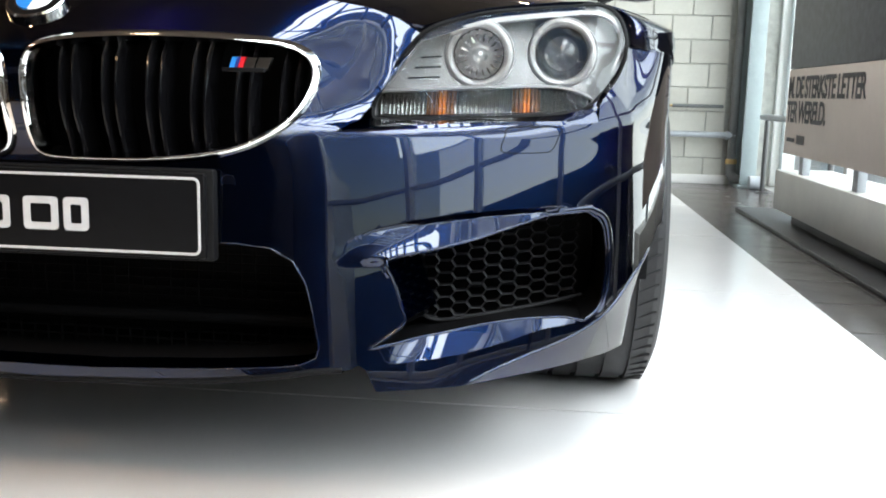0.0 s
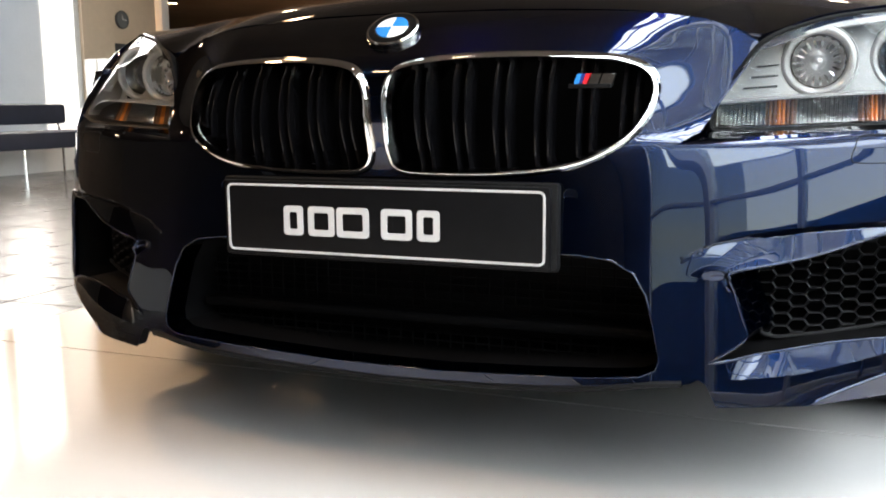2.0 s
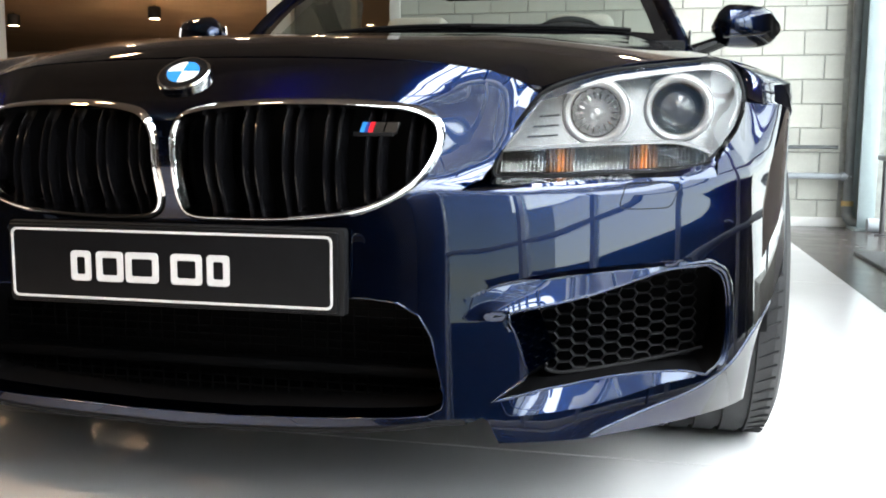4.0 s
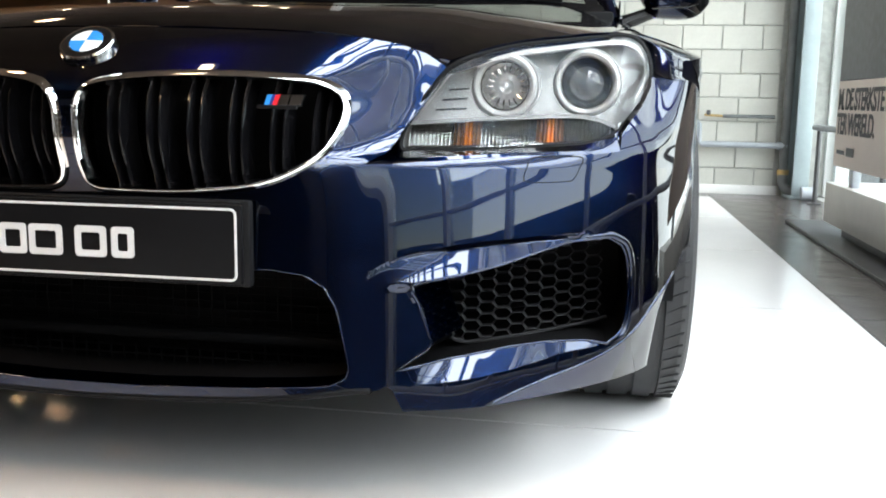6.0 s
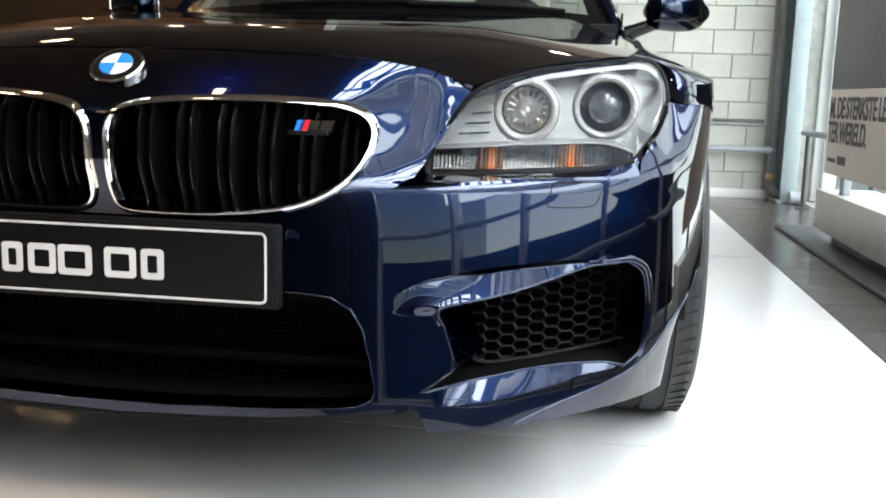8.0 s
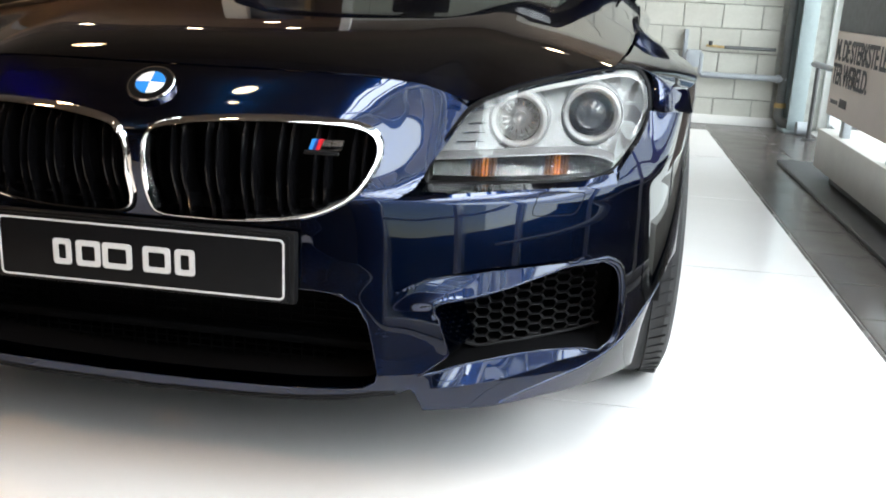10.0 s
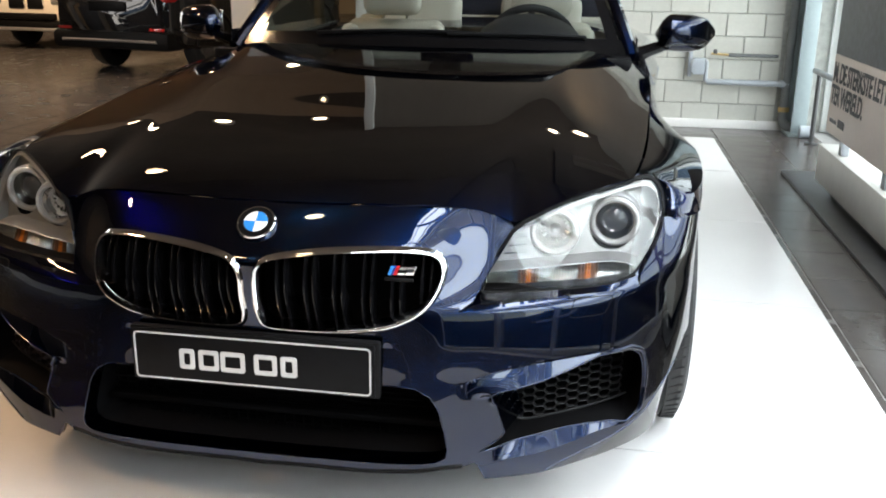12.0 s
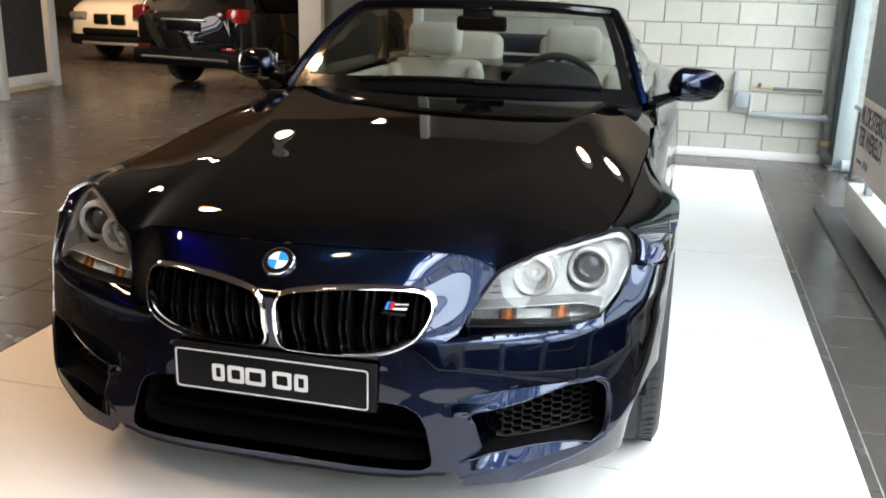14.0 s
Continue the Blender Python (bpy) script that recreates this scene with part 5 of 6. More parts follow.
structure("ground", boxed((-400, -400, -0.36), (400, 400, -0.16)), GROUND, "paved ground outside the hall")
floor = structure("floor", boxed((-21.0, -12.0, -0.15), (2.62, 24.0, FLOOR - 0.006)), GROUT, "dark tiled floor with light grout joints")
TAUPE = mat("taupe_upper_wall", (0.15, 0.125, 0.103), 0.7, vary=0.08, scale=2)
# darker copy of the tan ceiling, so the hood's reflection stays dim
CEIL_DARK = mat("tan_ceiling_dimmed", (0.098, 0.074, 0.057), 0.8, vary=0.12, scale=1.2)
structure("ceiling", boxed((-7.0, -12.3, 3.1), (0.75, 7.1, 3.3)), CEIL_DARK, "tan ceiling of the showroom, coloured darker to dim its reflection")
structure("ceiling_far", boxed((-21.3, 7.1, 3.1), (0.75, 24.3, 3.3)), CEIL, "tan painted ceiling of the far hall")
structure("ceiling_bulkhead", boxed((0.75, -12.3, 3.08), (0.9, 4.7, 4.9)), ROOF, "dark fascia at the edge of the lower ceiling")
structure("ceiling_corner", boxed((0.75, 4.7, 3.1), (1.15, 6.41, 3.3)), CEIL_DARK, "tan ceiling over the corner, coloured darker to dim its reflection")
structure("ceiling_north", boxed((0.9, 1.64, 4.6), (2.95, 6.62, 4.9)), ROOF, "dark ceiling over the corner")
rooflight = tagged(new("rooflight"), "glazed rooflight with dark steel bars along the glass front", "window", "", "structure")
for i in range(21):
    y = 1.64 - 0.66 * i
    part("bar", boxed((0.95, y - 0.035, 4.55), (2.66, y + 0.035, 4.75), 0.004), BEAM, rooflight)
for x in (1.5, 2.08):
    part("bar", boxed((x - 0.03, -12.0, 4.58), (x + 0.03, 1.64, 4.66), 0.004), BEAM, rooflight)

platform = thing("display_platform", "white high-gloss display platform of butted boards on the tiled floor", "platform", pose(0, 0, 0))
for i in range(-2, 4):
    y0, y1 = 0.60 + 1.25 * i, 0.60 + 1.25 * (i + 1)
    part("board", boxed((-1.49, y0 + 0.0035, -0.046), (1.555, y1 - 0.0035, 0.0)), PLATFORM, platform, "", 10)
for i in range(-1, 4):
    y = 0.60 + 1.25 * i
    part("joint_strip", boxed((-1.49, y - 0.0035, -0.03), (1.545, y + 0.0035, -0.008)), JOINT, platform)
part("batten", boxed((-1.46, -1.85, -0.0495), (1.515, 5.55, -0.040)), JOINT, platform)

# far wall of painted blocks
wall_north = structure("wall_north", boxed((-1.45, 6.412, FLOOR), (2.62, 6.62, 2.45)), MORTAR, "pale painted block wall with grey joints")
# out of view; plain taupe stands in to tint the hood's reflection
structure("wall_north_upper", boxed((-1.45, 6.43, 2.45), (2.62, 6.62, 4.6)), TAUPE, "unseen upper part of the block wall, toned taupe for the hood's reflection")
structure("baseboard", boxed((-1.38, 6.385, FLOOR), (2.20, 6.405, 0.022), 0.003), WHITE, "low white baseboard along the block wall")

# column, pipes and bracket in the corner
column = thing("steel_column", "grey-blue painted steel column in the corner by the glazing", "column", pose(0, 0, 0))
part("flange", boxed((2.215, 6.12, FLOOR), (2.335, 6.14, 4.6), 0.003), STEEL, column)
part("web", boxed((2.267, 6.14, FLOOR), (2.283, 6.34, 4.6), 0.002), STEEL, column)
part("flange", boxed((2.215, 6.34, FLOOR), (2.335, 6.36, 4.6), 0.003), STEEL, column)
part("base_plate", boxed((2.19, 6.08, FLOOR), (2.355, 6.40, FLOOR + 0.02), 0.004), STEEL, column)
down = tagged(part("heating_riser", tube(bmesh.new(), [(2.175, 6.30, 4.6), (2.175, 6.30, 0.13)], 0.034, 14), PIPE_DARK, None), "dark grey heating riser beside the column", "pipe")
elbow = [(2.175, 6.30, 0.14), (2.175, 6.295, 0.06), (2.19, 6.28, 0.02), (2.22, 6.26, 0.0), (2.25, 6.24, 0.0)]
part("elbow", tube(bmesh.new(), spline(elbow, 5).tolist(), 0.04, 14), PIPE_DARK, down)
part("coupling", turn(bmesh.new(), [(0.034, -0.02), (0.046, -0.018), (0.046, 0.018), (0.034, 0.02)], (2.175, 6.30, 0.14), "z", 16), BRASS, down)
part("flange_foot", tube(bmesh.new(), [(2.27, 6.05, 0.0), (2.36, 6.05, 0.0)], 0.05, 16), PIPE, down)
low_pipe = tagged(part("drain_pipe", tube(bmesh.new(), [(1.545, 6.33, 0.345), (2.17, 6.30, 0.345)], 0.024, 14), PIPE, None), "light grey pipe running along the block wall", "pipe")
part("sleeve", tube(bmesh.new(), [(2.12, 6.302, 0.345), (2.19, 6.299, 0.345)], 0.033, 14), PIPE, low_pipe)
part("loop", tube(bmesh.new(), [(1.60, 6.33, 0.345), (1.545, 6.33, 0.345), (1.53, 6.33, 0.36), (1.53, 6.33, 0.50), (1.515, 6.33, 0.52), (1.43, 6.33, 0.52), (1.42, 6.33, 0.50), (1.42, 6.33, 0.42)], 0.017, 10), PIPE, low_pipe)
part("wall_box", boxed((1.425, 6.31, 0.40), (1.515, 6.39, 0.52), 0.008), PIPE, low_pipe)
part("upright", boxed((1.385, 6.34, 0.38), (1.415, 6.40, 0.69), 0.003), PIPE, low_pipe)
up_pipe = tagged(part("supply_pipe", tube(bmesh.new(), [(1.70, 6.34, 0.565), (2.09, 6.32, 0.565)], 0.014, 12), PIPE_DARK, None), "thin dark supply pipe with a small brass tap", "pipe")
part("tap", tube(bmesh.new(), [(1.56, 6.34, 0.573), (1.70, 6.34, 0.565)], 0.010, 8), BRASS, up_pipe)
part("tap_lever", boxed((1.575, 6.315, 0.575), (1.605, 6.34, 0.61), 0.004), DARK_METAL, up_pipe)

# glazing on the east side
window_east = tagged(new("window_east"), "tall white-framed glazing along the side of the hall", "window", "", "structure")
posts = [6.33, 4.75, 3.45, 2.15, 0.85, -0.45, -1.75, -3.05, -4.35]
for y in posts:
    part("window_frame", boxed((2.56, y - 0.035, FLOOR), (2.66, y + 0.035, 4.4), 0.004), ALU, window_east)
for y0, y1 in zip(posts, posts[1:]):
    for k in (1, 2):
        y = y0 + (y1 - y0) * k / 3
        part("glazing_bar", boxed((2.585, y - 0.02, 2.78), (2.635, y + 0.02, 4.32), 0.003), ALU, window_east)
for z in (FLOOR + 0.03, 1.15, 2.75, 4.35):
    part("window_frame", boxed((2.57, -4.35, z - 0.03), (2.65, 6.33, z + 0.03), 0.004), ALU, window_east)
for y0, y1 in zip(posts, posts[1:]):
    p = part("pane", boxed((2.606, y1 + 0.03, 0.0), (2.612, y0 - 0.03, 4.33)), PANE, window_east)
    p.visible_shadow = False
wall("wall_east", (2.50, 6.37, FLOOR), (2.66, 6.41, 4.6), WHITE, "narrow white wall beside the glazing")
# added out of view: keeps daylight out of the bumper's lower half
wall("wall_east_sill", (2.68, -4.36, FLOOR), (2.80, 1.40, 0.74), ROOF, "unseen dark low strip, added to darken the bumper's lower reflection")
# unseen and dark so that the bumper's middle mirrors no window
wall("wall_east_south", (2.56, -12.0, FLOOR), (2.66, -4.385, 4.4), ROOF, "unseen dark brown wall, added to keep the bumper's reflection dark")
wall("wall_east_top", (2.55, -12.0, 4.4), (2.68, 6.36, 4.62), WHITE, "white fascia over the glazing")
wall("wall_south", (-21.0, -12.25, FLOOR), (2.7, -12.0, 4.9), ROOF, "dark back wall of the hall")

# handrail before the glazing
railing = thing("handrail", "grey steel handrail on posts in front of the glazing", "railing", pose(0, 0, 0))
part("rail", tube(bmesh.new(), [(2.30, 5.90, 0.50), (2.42, -2.0, 0.50)], 0.021, 12), PIPE, railing)
for y in (5.78, 4.2, 2.6, 1.0, -0.6):
    part("post", tube(bmesh.new(), [(2.31, y, FLOOR), (2.31, y, 0.48)], 0.018, 10), DARK_METAL, railing)
    part("foot", turn(bmesh.new(), [(0.05, FLOOR), (0.05, FLOOR + 0.008), (0.02, FLOOR + 0.012)], (2.31, y, 0), "z", 16), DARK_METAL, railing)

# advertising stand
SX = 1.99
stand = thing("advertising_stand", "long pale advertising board with dark printed letters on a low plinth", "sign", pose(0, 0, 0))
board = part("lower_board", boxed((SX, 1.3, 0.343), (SX + 0.03, 3.99, 0.785), 0.003), SIGN_PINK, stand, "pale pink-grey printed board")
part("upper_board", boxed((SX, 1.3, 0.787), (SX + 0.03, 3.985, 1.75), 0.003), SIGN_DARK, stand, "dark speckled picture panel")
part("plinth", boxed((SX + 0.0, 1.2, 0.03), (SX + 0.30, 4.11, 0.245), 0.004), PLINTH, stand, "pale grey plinth")
part("plinth_foot", boxed((SX + 0.05, 1.25, FLOOR + 0.022), (SX + 0.28, 3.9, 0.03), 0.003), DARK_METAL, stand)
part("base_plate", boxed((SX - 0.10, 1.0, FLOOR), (SX + 0.40, 4.62, FLOOR + 0.022), 0.006), DARK_METAL, stand, "dark steel base plate")
for y in (3.75, 2.9, 1.6):
    part("stem", boxed((SX + 0.035, y - 0.035, 0.24), (SX + 0.075, y + 0.035, 1.7), 0.004), PIPE, stand)


def lettering(text, size, m, squeeze=1.0, tracking=0.9):
    cu = bpy.data.curves.new("lettering", "FONT")
    cu.body, cu.size, cu.extrude, cu.offset, cu.space_character = text, size, 0.0008, 0.0035 * size / 0.16, tracking
    tmp = new("lettering", cu)
    bpy.context.view_layer.update()
    me = bpy.data.meshes.new_from_object(tmp.evaluated_get(bpy.context.evaluated_depsgraph_get()))
    bpy.data.objects.remove(tmp)
    me.materials.clear()
    me.materials.append(INK)
    me.transform(m @ Matrix.Diagonal((squeeze, 1, 1, 1)))
    ob = new("lettering", me)
    ob.parent = board
    return tagged(ob, "dark sans-serif lettering")


def on_board(y, z):
    return Matrix.Translation((SX - 0.0022, y, z)) @ Matrix.Rotation(radians(-90), 4, "Z") @ Matrix.Rotation(radians(90), 4, "X")


lettering("M. DE STERKSTE LETTER", 0.150, on_board(3.965, 0.640), 0.82)
lettering("TER WERELD.", 0.150, on_board(3.965, 0.515), 0.82)
part("bar", boxed((SX - 0.0022, 3.78, 0.410), (SX, 3.93, 0.430)), INK, board)
part("bar", boxed((SX - 0.0022, 3.60, 0.405), (SX, 3.74, 0.448)), INK, board)


# ---- ceiling spots ----
GLOW = mat("warm_lamp_glass", (1.0, 0.86, 0.68), 0.4, emit=40.0, emit_colour=(1.0, 0.74, 0.45))
SPOT_RIM = mat("spot_rim", (0.6, 0.58, 0.55), 0.35, 0.6, vary=0.05, scale=30)


def downlight(x, y, r=0.09):
    s = thing("ceiling_spot", "round recessed ceiling spot with a warm glowing glass", "lamp", pose(x, y, 3.1), "ceiling spots")
    part("rim", turn(bmesh.new(), [(r + 0.03, 0.0), (r + 0.03, -0.012), (r + 0.004, -0.018), (r, -0.004)], (0, 0, 0), "z", 28), SPOT_RIM, s)
    part("glass", turn(bmesh.new(), [(r, -0.004), (r * 0.6, -0.010), (0.001, -0.012)], (0, 0, 0), "z", 28), GLOW, s)
    return s


def pendant_spot(x, y, r=0.11):
    s = thing("hanging_spot", "dark cylindrical spot hanging under the tan ceiling, lit", "lamp", pose(x, y, 2.85), "hanging spots")
    part("body", turn(bmesh.new(), [(r + 0.004, 0.0), (r + 0.012, 0.004), (r + 0.012, 0.20), (r, 0.215), (0.02, 0.216)], (0, 0, 0), "z", 28), DARK_METAL, s)
    part("stem", tube(bmesh.new(), [(0, 0, 0.21), (0, 0, 0.252)], 0.018, 10), DARK_METAL, s)
    part("rim", turn(bmesh.new(), [(r + 0.014, 0.004), (r + 0.014, -0.008), (r + 0.004, -0.012), (r, 0.004)], (0, 0, 0), "z", 28), SPOT_RIM, s)
    part("glass", turn(bmesh.new(), [(r, 0.002), (r * 0.6, -0.004), (0.001, -0.006)], (0, 0, 0), "z", 28), GLOW, s)
    return s


spot = downlight(-2.8, 0.6)
# those at y 9.4 and from 13.6 on are added for the far hall's beams
for x, y in ((-2.6, 3.0), (-4.5, 6.8), (-3.0, 6.45), (-2.8, 8.2), (-5.2, 1.8), (-2.8, -2.0), (-2.8, -4.6), (-3.2, 13.6), (-9.0, 18.0), (-5.5, 19.0), (-7.6, 9.4), (-0.3, 0.4), (0.4, -2.6), (-1.4, -2.2), (-0.5, -4.4)):
    copy_thing(spot, pose(x, y, 3.1))
wall_spot = downlight(0.68, 5.9, 0.07)
copy_thing(wall_spot, pose(0.98, 6.2, 3.1))
copy_thing(wall_spot, pose(-2.1, 6.95, 3.1))
hanging = pendant_spot(-8.72, 15.3)
copy_thing(hanging, pose(-12.2, 15.8, 2.85))


# ---- west side and far hall ----
wall("wall_west", (-7.0, 7.0, FLOOR), (-6.8, 8.25, 3.1), BEIGE, "beige wall with a round clock")
window_west = tagged(new("window_west"), "bright glazed front with slim frames", "window", "", "structure")
for y in (6.96, 5.75, 4.54):
    part("window_frame", boxed((-6.96, y - 0.04, 0.25), (-6.84, y + 0.04, 3.1), 0.004), ALU, window_west)
part("window_frame", boxed((-6.95, 4.54, 0.25), (-6.85, 7.0, 0.33), 0.004), ALU, window_west)
wall("wall_west_sill", (-7.0, -12.0, FLOOR), (-6.8, 7.0, 0.25), WHITE, "low white wall under the glazing")
# unseen; dark colour chosen to dim what the left cheek reflects
wall("wall_west_south", (-7.0, -12.0, 0.25), (-6.8, 4.495, 3.1), ROOF, "unseen dark brown wall, added to keep the bumper's reflection dark")
wall("wall_far_west", (-21.2, 7.0, FLOOR), (-21.0, 24.0, 3.1), WHITE, "white end wall of the far hall")
wall("wall_far_north", (-21.0, 23.8, FLOOR), (2.6, 24.0, 3.1), BEIGE, "beige end wall of the far hall")
wall("wall_far_south", (-21.0, 7.0, FLOOR), (-7.0, 7.2, 3.1), WHITE, "white wall of the far hall")
DUSK = mat("dim_grey_panel", (0.13, 0.14, 0.14), 0.4, vary=0.1, scale=2)
OAK = mat("pale_wood", (0.42, 0.30, 0.16), 0.5, vary=0.15, scale=5, bump=0.0004, bump_scale=120)
structure("trim_corner", boxed((-1.475, 6.38, FLOOR), (-1.385, 6.64, 3.1), 0.006), WHITE, "white corner trim at the end of the block wall")
wall("wall_partition", (-3.395, 9.10, FLOOR), (-2.70, 9.20, 3.1), DUSK, "dim grey partition beside the white pillar")
structure("trim", boxed((-2.697, 9.07, FLOOR), (-2.62, 9.23, 3.1), 0.004), OAK, "pale wooden post at the end of the grey partition")
wall("wall_far_east", (-1.47, 6.645, FLOOR), (-1.27, 23.8, 3.1), DUSK, "dim grey partition of the far hall")
for y in (8.0, 9.6, 11.6):
    structure("trim", boxed((-1.52, y, FLOOR), (-1.472, y + 0.14, 3.1), 0.004), OAK, "pale wooden post on the grey partition")
pillar = tagged(finish("square_pillar", boxed((-3.70, 9.0, FLOOR), (-3.40, 9.3, 3.1), 0.01), WHITE), "white painted square pillar in the far hall", "pillar")
structure("door_frame", boxed((-6.95, 8.38, FLOOR), (-6.80, 8.52, 3.1), 0.006), WHITE, "white post at the end of the beige wall")
structure("trim_rail", boxed((-6.84, 7.42, 0.02), (-6.79, 8.38, 0.13), 0.006), WHITE, "white rail along the foot of the wall")
poster = thing("notice_board", "dark notice board fixed low on the beige wall", "board", pose(0, 0, 0))
part("sheet", boxed((-6.80, 7.50, 0.14), (-6.785, 8.24, 1.35), 0.004), DARK_METAL, poster)
clock = thing("wall_clock", "small dark round clock on the beige wall", "clock", pose(-6.795, 7.62, 1.62))
part("case", turn(bmesh.new(), [(0.001, 0.0), (0.10, 0.0), (0.105, 0.02), (0.098, 0.035), (0.092, 0.028)], (0, 0, 0), "x", 32), DARK_METAL, clock)
part("dial", turn(bmesh.new(), [(0.092, 0.026), (0.001, 0.026)], (0, 0, 0), "x", 32), DUSK, clock)
part("hour_mark", boxed((0.027, -0.004, 0.0), (0.030, 0.004, 0.05), 0.001), WHITE, clock)
part("minute_mark", boxed((0.027, 0.0, -0.004), (0.030, 0.07, 0.004), 0.001), WHITE, clock)
cabinet = thing("cabinet", "pale grey cabinet against the beige wall", "cabinet", pose(0, 0, 0))
GREY_FRONT = mat("pale_grey_front", (0.46, 0.46, 0.44), 0.45, vary=0.04, scale=4)
part("body", boxed((-6.79, 6.985, FLOOR), (-6.42, 7.07, 1.15), 0.006), GREY_FRONT, cabinet)
part("door", boxed((-6.78, 6.968, 0.0), (-6.61, 6.985, 1.13), 0.004), GREY_FRONT, cabinet)
part("door", boxed((-6.60, 6.968, 0.0), (-6.43, 6.985, 1.13), 0.004), GREY_FRONT, cabinet)

NAVY = mat("dark_blue_upholstery", (0.022, 0.027, 0.045), 0.6, vary=0.12, scale=12, bump=0.0006, bump_scale=200)
bench_seat = thing("waiting_bench", "dark blue upholstered bench on thin steel legs by the windows", "bench", pose(-6.2, 0, 0))
part("backrest", boxed((-0.40, 3.2, 0.46), (-0.30, 6.35, 0.66), 0.03), NAVY, bench_seat)
part("seat", boxed((-0.32, 3.2, 0.24), (0.22, 6.35, 0.40), 0.03), NAVY, bench_seat)
for y in (3.3, 4.3, 5.3, 6.25):
    for x in (-0.28, 0.16):
        part("leg", tube(bmesh.new(), [(x, y, FLOOR), (x, y, 0.25)], 0.014, 8), CHROME, bench_seat)
    part("bracket", tube(bmesh.new(), [(-0.30, y, 0.38), (-0.35, y, 0.50)], 0.012, 8), CHROME, bench_seat)


# ---- cars parked further back ----
def parked_car(name, label, paint, m, rear):
    c = thing(name, label, "car", m)
    L, W = 4.45, 0.90
    stations = [  # along, half width, sill, belt, roof or bonnet top, half width on top
        (0.0, 0.70, 0.42, 0.62, 0.72, 0.62), (0.10, 0.82, 0.30, 0.66, 0.90, 0.72), (0.45, 0.89, 0.28, 0.72, 1.00, 0.78), (1.05, 0.90, 0.28, 0.80, 1.06, 0.80),
        (1.35, 0.90, 0.28, 0.84, 1.14, 0.74), (1.95, 0.90, 0.28, 0.88, 1.50, 0.62), (2.6, 0.90, 0.28, 0.90, 1.545, 0.63), (3.4, 0.90, 0.28, 0.92, 1.52, 0.62),
        (4.05, 0.89, 0.30, 0.94, 1.44, 0.60), (4.30, 0.86, 0.34, 0.94, 1.12, 0.66), (4.45, 0.74, 0.44, 0.80, 0.92, 0.62)]
    cols = [curve_fn([(st[0], st[k]) for st in stations]) for k in range(1, 6)]
    rows = []
    for y in [0.0, 0.03, 0.06, 0.10, 0.16, 0.24] + list(np.linspace(0.34, 4.05, 34)) + [4.12, 4.19, 4.25, 4.30, 4.36, 4.41, 4.45]:
        w, sill, belt, top, tw = (float(f(y)) for f in cols)
        half = spline([(w * 0.90, sill), (w * 0.99, sill + 0.06), (w, (sill + belt) / 2), (w * 0.985, belt), (w * 0.96, belt + 0.04), ((w + tw) / 2, (belt + top) / 2 + 0.03), (tw, top - 0.05), (tw * 0.8, top), (0.0, top + 0.02)], 4).tolist()
        rows.append([Vector((x, y, z)) for x, z in half] + [Vector((-x, y, z)) for x, z in reversed(half[:-1])])
    body = part("body", rings_to(bmesh.new(), rows, True, True, True), paint, c, sharp=60)
    for s in (-1, 1):
        part("side_window", rings_to(bmesh.new(), [[Vector((s * x, y, z)) for x, z in ((w0 + 0.018, b + 0.06), ((w0 + w1) / 2 + 0.034, (b + t) / 2 + 0.03), (w1 + 0.022, t - 0.07))] for y, w0, w1, b, t in ((1.5, 0.87, 0.72, 0.86, 1.22), (1.95, 0.86, 0.64, 0.88, 1.47), (2.6, 0.86, 0.64, 0.90, 1.51), (3.4, 0.86, 0.64, 0.92, 1.48), (3.95, 0.86, 0.64, 0.94, 1.40))], False), GLOSS_BLACK, body)
        for cy in (0.86, 3.60):
            w = part("wheel", turn(bmesh.new(), [(0.20, s * 0.80), (0.32, s * 0.79), (0.338, s * 0.74), (0.338, s * 0.64), (0.20, s * 0.62)], (0, cy, 0.338), "x", 36), RUBBER, c)
            part("rim", turn(bmesh.new(), [(0.225, s * 0.795), (0.215, s * 0.80), (0.20, s * 0.77), (0.06, s * 0.79), (0.001, s * 0.79)], (0, cy, 0.338), "x", 30), ALLOY, w)
            part("wheel_arch", tube(bmesh.new(), [(s * 0.895, cy + 0.385 * math.cos(t), 0.34 + 0.385 * math.sin(t)) for t in np.linspace(0, math.pi, 16)], 0.022, 8), BLACK, body)
        part("mirror", boxed((s * 0.98 - 0.09, 1.42, 0.98), (s * 0.98 + 0.09, 1.58, 1.12), 0.04), GLOSS_BLACK, c)
        part("headlight", boxed((s * 0.60 - 0.17, -0.030, 0.655), (s * 0.60 + 0.17, 0.26, 0.79), 0.05), HEAD_GLASS, c, "clear glass headlight")
        part("tail_light", boxed((s * 0.74 - 0.12, 4.20, 0.84), (s * 0.74 + 0.12, 4.43, 1.03), 0.05), TAIL, c, "red tail light")
        part("inner_tail_light", boxed((s * 0.52 - 0.10, 4.25, 0.88), (s * 0.52 + 0.10, 4.435, 0.98), 0.03), TAIL_DARK, c, "dark red inner tail light")
        part("reflector", boxed((s * 0.66 - 0.10, 4.40, 0.52), (s * 0.66 + 0.10, 4.455, 0.56), 0.01), TAIL, c)
        rim = part("grille", boxed((s * 0.165 - 0.155, -0.022, 0.585), (s * 0.165 + 0.155, 0.10, 0.775), 0.045), CHROME, c, "black grille half in a chrome rim")
        part("mesh", boxed((s * 0.165 - 0.138, -0.034, 0.60), (s * 0.165 + 0.138, 0.05, 0.76), 0.04), BLACK, rim)
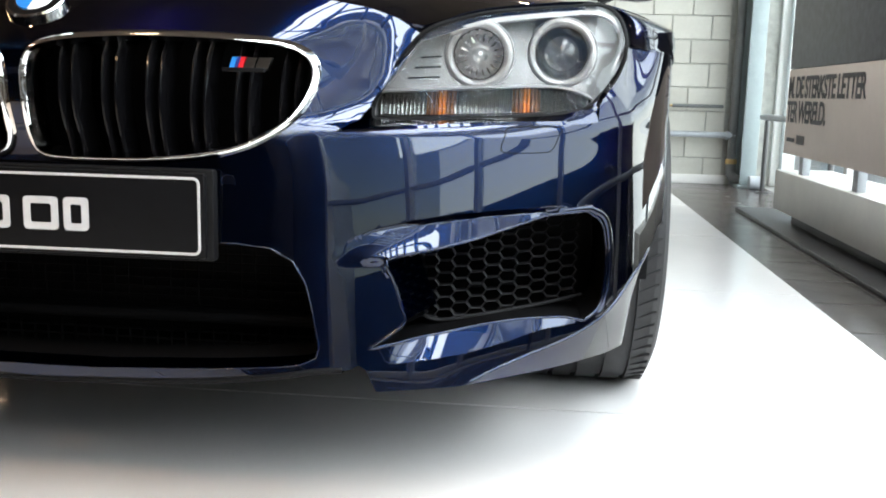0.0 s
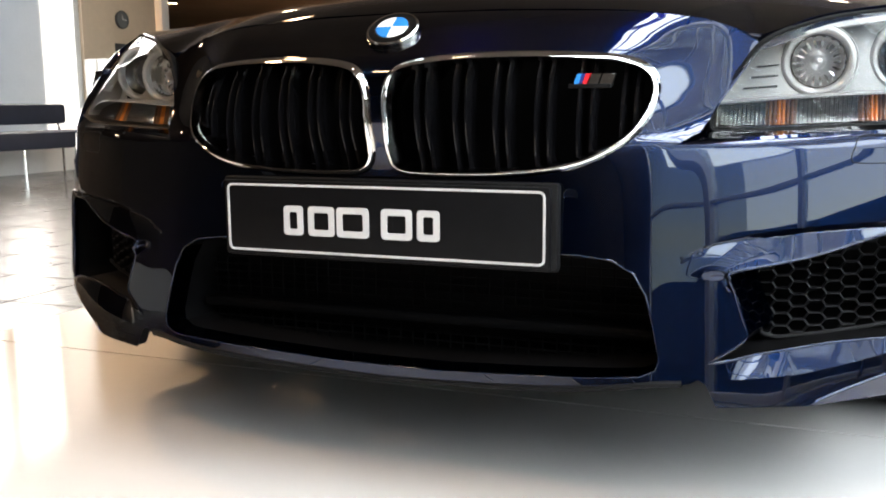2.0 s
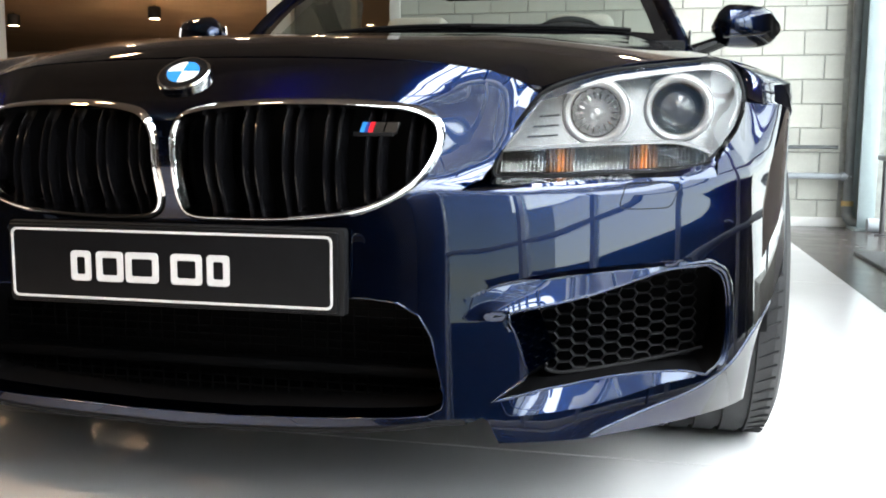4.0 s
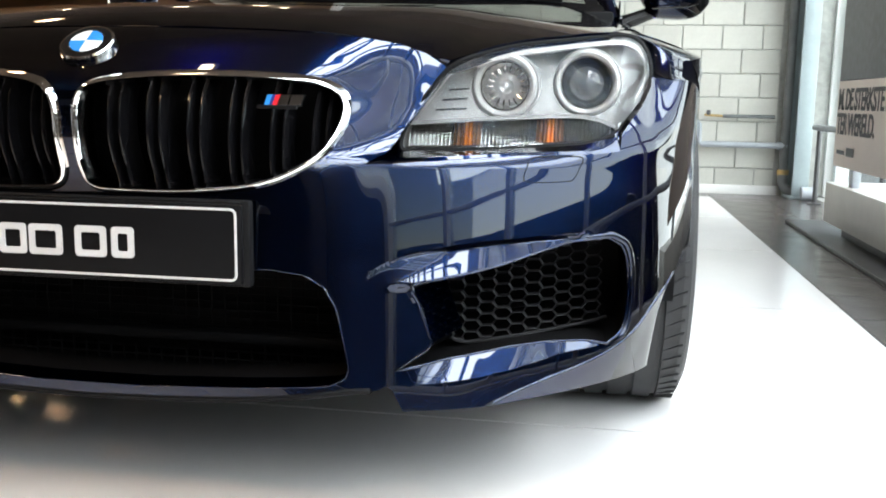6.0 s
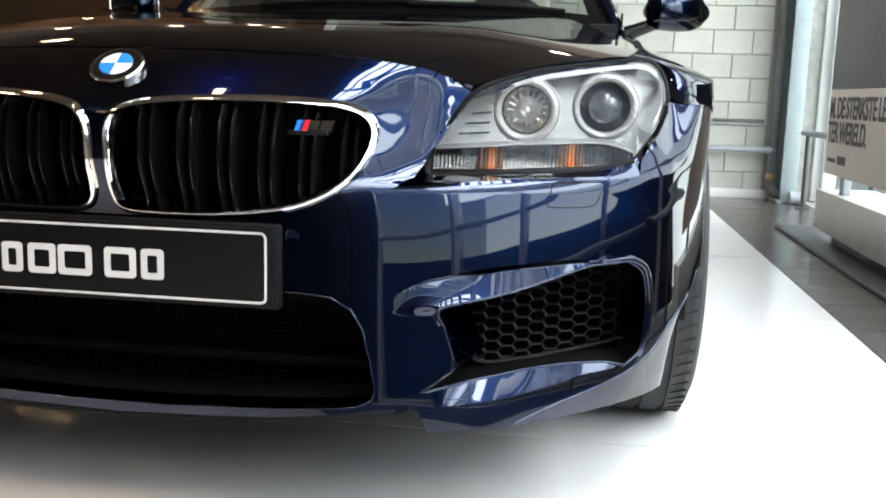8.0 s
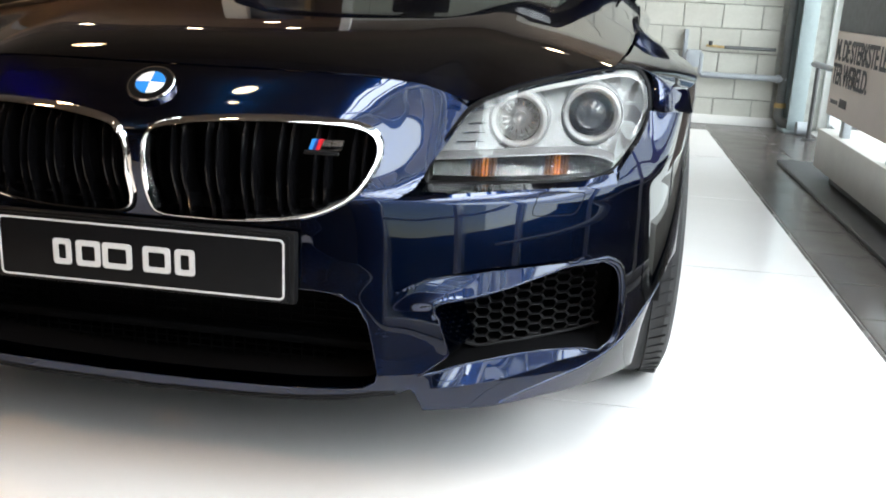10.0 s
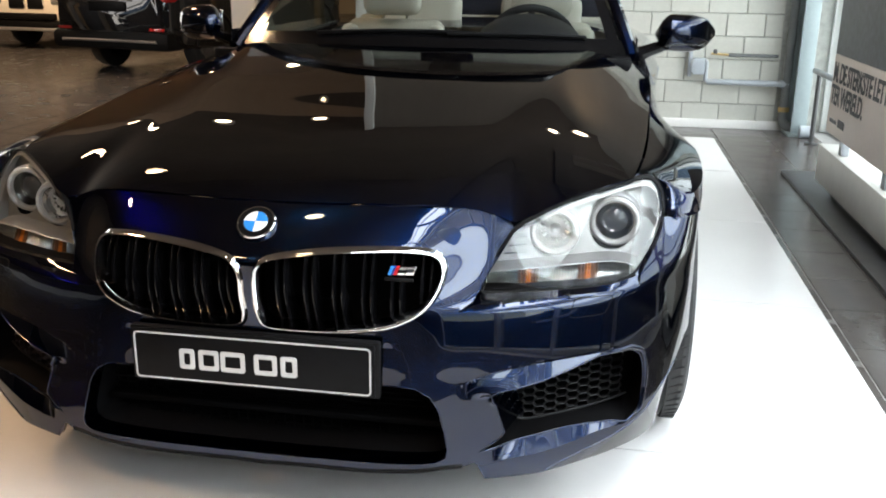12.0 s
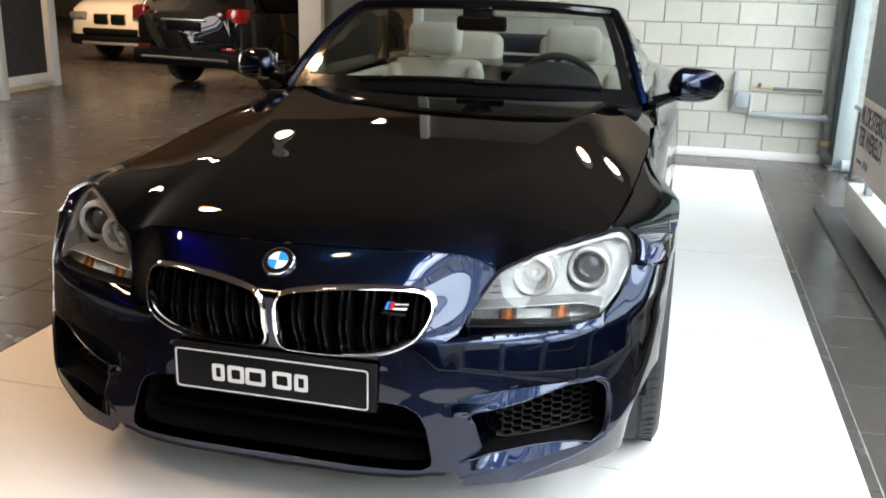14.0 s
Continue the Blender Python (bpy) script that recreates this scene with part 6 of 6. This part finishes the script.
    part("front_skirt", boxed((-0.80, -0.03, 0.27), (0.80, 0.30, 0.45), 0.06), BLACK, c)
    part("skid_strip", boxed((-0.55, -0.045, 0.28), (0.55, 0.02, 0.33), 0.02), SATIN, c)
    part("rear_skirt", boxed((-0.84, 4.12, 0.30), (0.84, 4.49, 0.52), 0.06), BLACK, c)
    part("rear_strip", tube(bmesh.new(), [(-0.74, 4.40, 0.36), (-0.66, 4.50, 0.405), (-0.4, 4.515, 0.41), (0.0, 4.52, 0.41), (0.4, 4.515, 0.41), (0.66, 4.50, 0.405), (0.74, 4.40, 0.36)], 0.016, 8), BEAM, c, "grey strip along the rear bumper")
    part("tailgate_handle", boxed((-0.34, 4.455, 0.865), (0.34, 4.475, 0.885), 0.006), SATIN, c)
    part("lower_grille", boxed((-0.52, -0.05, 0.44), (0.52, 0.06, 0.54), 0.03), BLACK, c, "black lower air intake")
    part("rear_window", rings_to(bmesh.new(), [[Vector((x, y, z)) for x in (-k, 0, k)] for y, z, k in ((4.335, 1.08, 0.60), (4.09, 1.42, 0.54))], False), GLOSS_BLACK, body)
    part("front_window", rings_to(bmesh.new(), [[Vector((x, y, z)) for x in (-k, 0, k)] for y, z, k in ((1.34, 1.175, 0.70), (1.90, 1.50, 0.60))], False), GLOSS_BLACK, body)
    part("rear_plate", boxed((-0.26, 4.455, 0.74), (0.26, 4.47, 0.85), 0.004), PLATE_BLACK, c)
    return c


TAIL_DARK = mat("dark_red_lamp_glass", (0.09, 0.004, 0.004), 0.1, vary=0.2, scale=20, coat=0.8)
HEAD_GLASS = mat("car_headlight_glass", (0.16, 0.16, 0.16), 0.10, vary=0.5, scale=14, coat=1.0)
TAIL = mat("red_lamp_glass", (0.30, 0.008, 0.008), 0.12, vary=0.2, scale=20, coat=0.8)
CAR_WHITE = mat("white_car_paint", (0.74, 0.68, 0.58), 0.3, vary=0.02, scale=30, coat=1.0)
CAR_BLACK = mat("black_car_paint", (0.004, 0.004, 0.005), 0.5, vary=0.05, scale=30, coat=1.0, spec=0.05)
parked_car("crossover_car", "white crossover car facing the platform on the far floor", CAR_WHITE, pose(-7.94, 11.40, FLOOR, 0, 0, -5), False)
parked_car("dark_crossover_car", "black crossover car with red tail lights seen from behind", CAR_BLACK, pose(-4.22, 13.0, FLOOR, 0, 0, 169), True)


# ---- blocks, tiles ----
def shared(name, bm, material):
    me = bpy.data.meshes.new(name)
    bm.to_mesh(me)
    bm.free()
    me.materials.append(material)
    return me


def piece(name, me, parent, at):
    ob = new(name, me)
    ob.parent = parent
    ob.location = at
    return ob


BW, BH = 0.305, 0.185
block_me = shared("block", boxed((-BW / 2 + 0.004, -0.012, -BH / 2 + 0.004), (BW / 2 - 0.004, 0.03, BH / 2 - 0.004), 0.004, 1), BLOCK)
half_me = shared("block", boxed((-BW / 4 + 0.004, -0.012, -BH / 2 + 0.004), (BW / 4 - 0.004, 0.03, BH / 2 - 0.004), 0.004, 1), BLOCK)
rest = bmesh.new()
for row in range(13):
    z = -0.030 + BH * (row + 0.5)
    off = 0.0 if row % 2 else BW / 2
    n = 0
    x = 2.125 - off
    if off:
        piece("block", half_me, wall_north, (2.125 - BW / 4, 6.412, z))
    while x - BW > -1.39:
        if row < 12:
            piece("block", block_me, wall_north, (x - BW / 2, 6.412, z))
        else:
            box(rest, (x - BW + 0.004, 6.40, z - BH / 2 + 0.004), (x - 0.004, 6.44, z + BH / 2 - 0.004))
        x -= BW
    if not off:
        piece("block", half_me, wall_north, (x - BW / 4, 6.412, z))
tagged(part("blocks", rest, BLOCK, wall_north), "", "", "", "stuff")

TS = 0.40
tile_me = shared("tile", boxed((0.0035, 0.0035, -0.02), (TS - 0.0035, TS - 0.0035, 0.0), 0.0015, 1), TILE)
near, far = [], []
for i in range(-59, 3):
    for j in range(-30, 60):
        x, y = 1.62 + TS * i, -0.02 + TS * j
        if x < -21 or x + TS > 2.62 or y < -12 or y + TS > 24:
            continue
        if -1.45 < x and x + TS < 1.53 and -1.8 < y and y + TS < 5.55:
            continue
        (near if (x > 1.1 and -0.5 < y < 6.4) or (-4.4 < x < -1.4 and 0.2 < y < 4.6) else far).append((x, y))
for x, y in near[:300]:
    piece("tile", tile_me, floor, (x, y, FLOOR))
vs, fs = [], []
for x, y in far + near[300:]:
    k = len(vs)
    a, b, c, d = x + 0.0035, y + 0.0035, x + TS - 0.0035, y + TS - 0.0035
    vs += [(a, b, FLOOR), (c, b, FLOOR), (c, d, FLOOR), (a, d, FLOOR), (a - 0.001, b - 0.001, FLOOR - 0.008), (c + 0.001, b - 0.001, FLOOR - 0.008), (c + 0.001, d + 0.001, FLOOR - 0.008), (a - 0.001, d + 0.001, FLOOR - 0.008)]
    fs += [(k, k + 1, k + 2, k + 3), (k, k + 4, k + 5, k + 1), (k + 1, k + 5, k + 6, k + 2), (k + 2, k + 6, k + 7, k + 3), (k + 3, k + 7, k + 4, k)]
me = bpy.data.meshes.new("tiles")
me.from_pydata(vs, [], fs)
me.materials.append(TILE_FAR)
tiles = new("tiles", me)
tiles.parent = floor
tagged(tiles, "", "", "", "stuff")
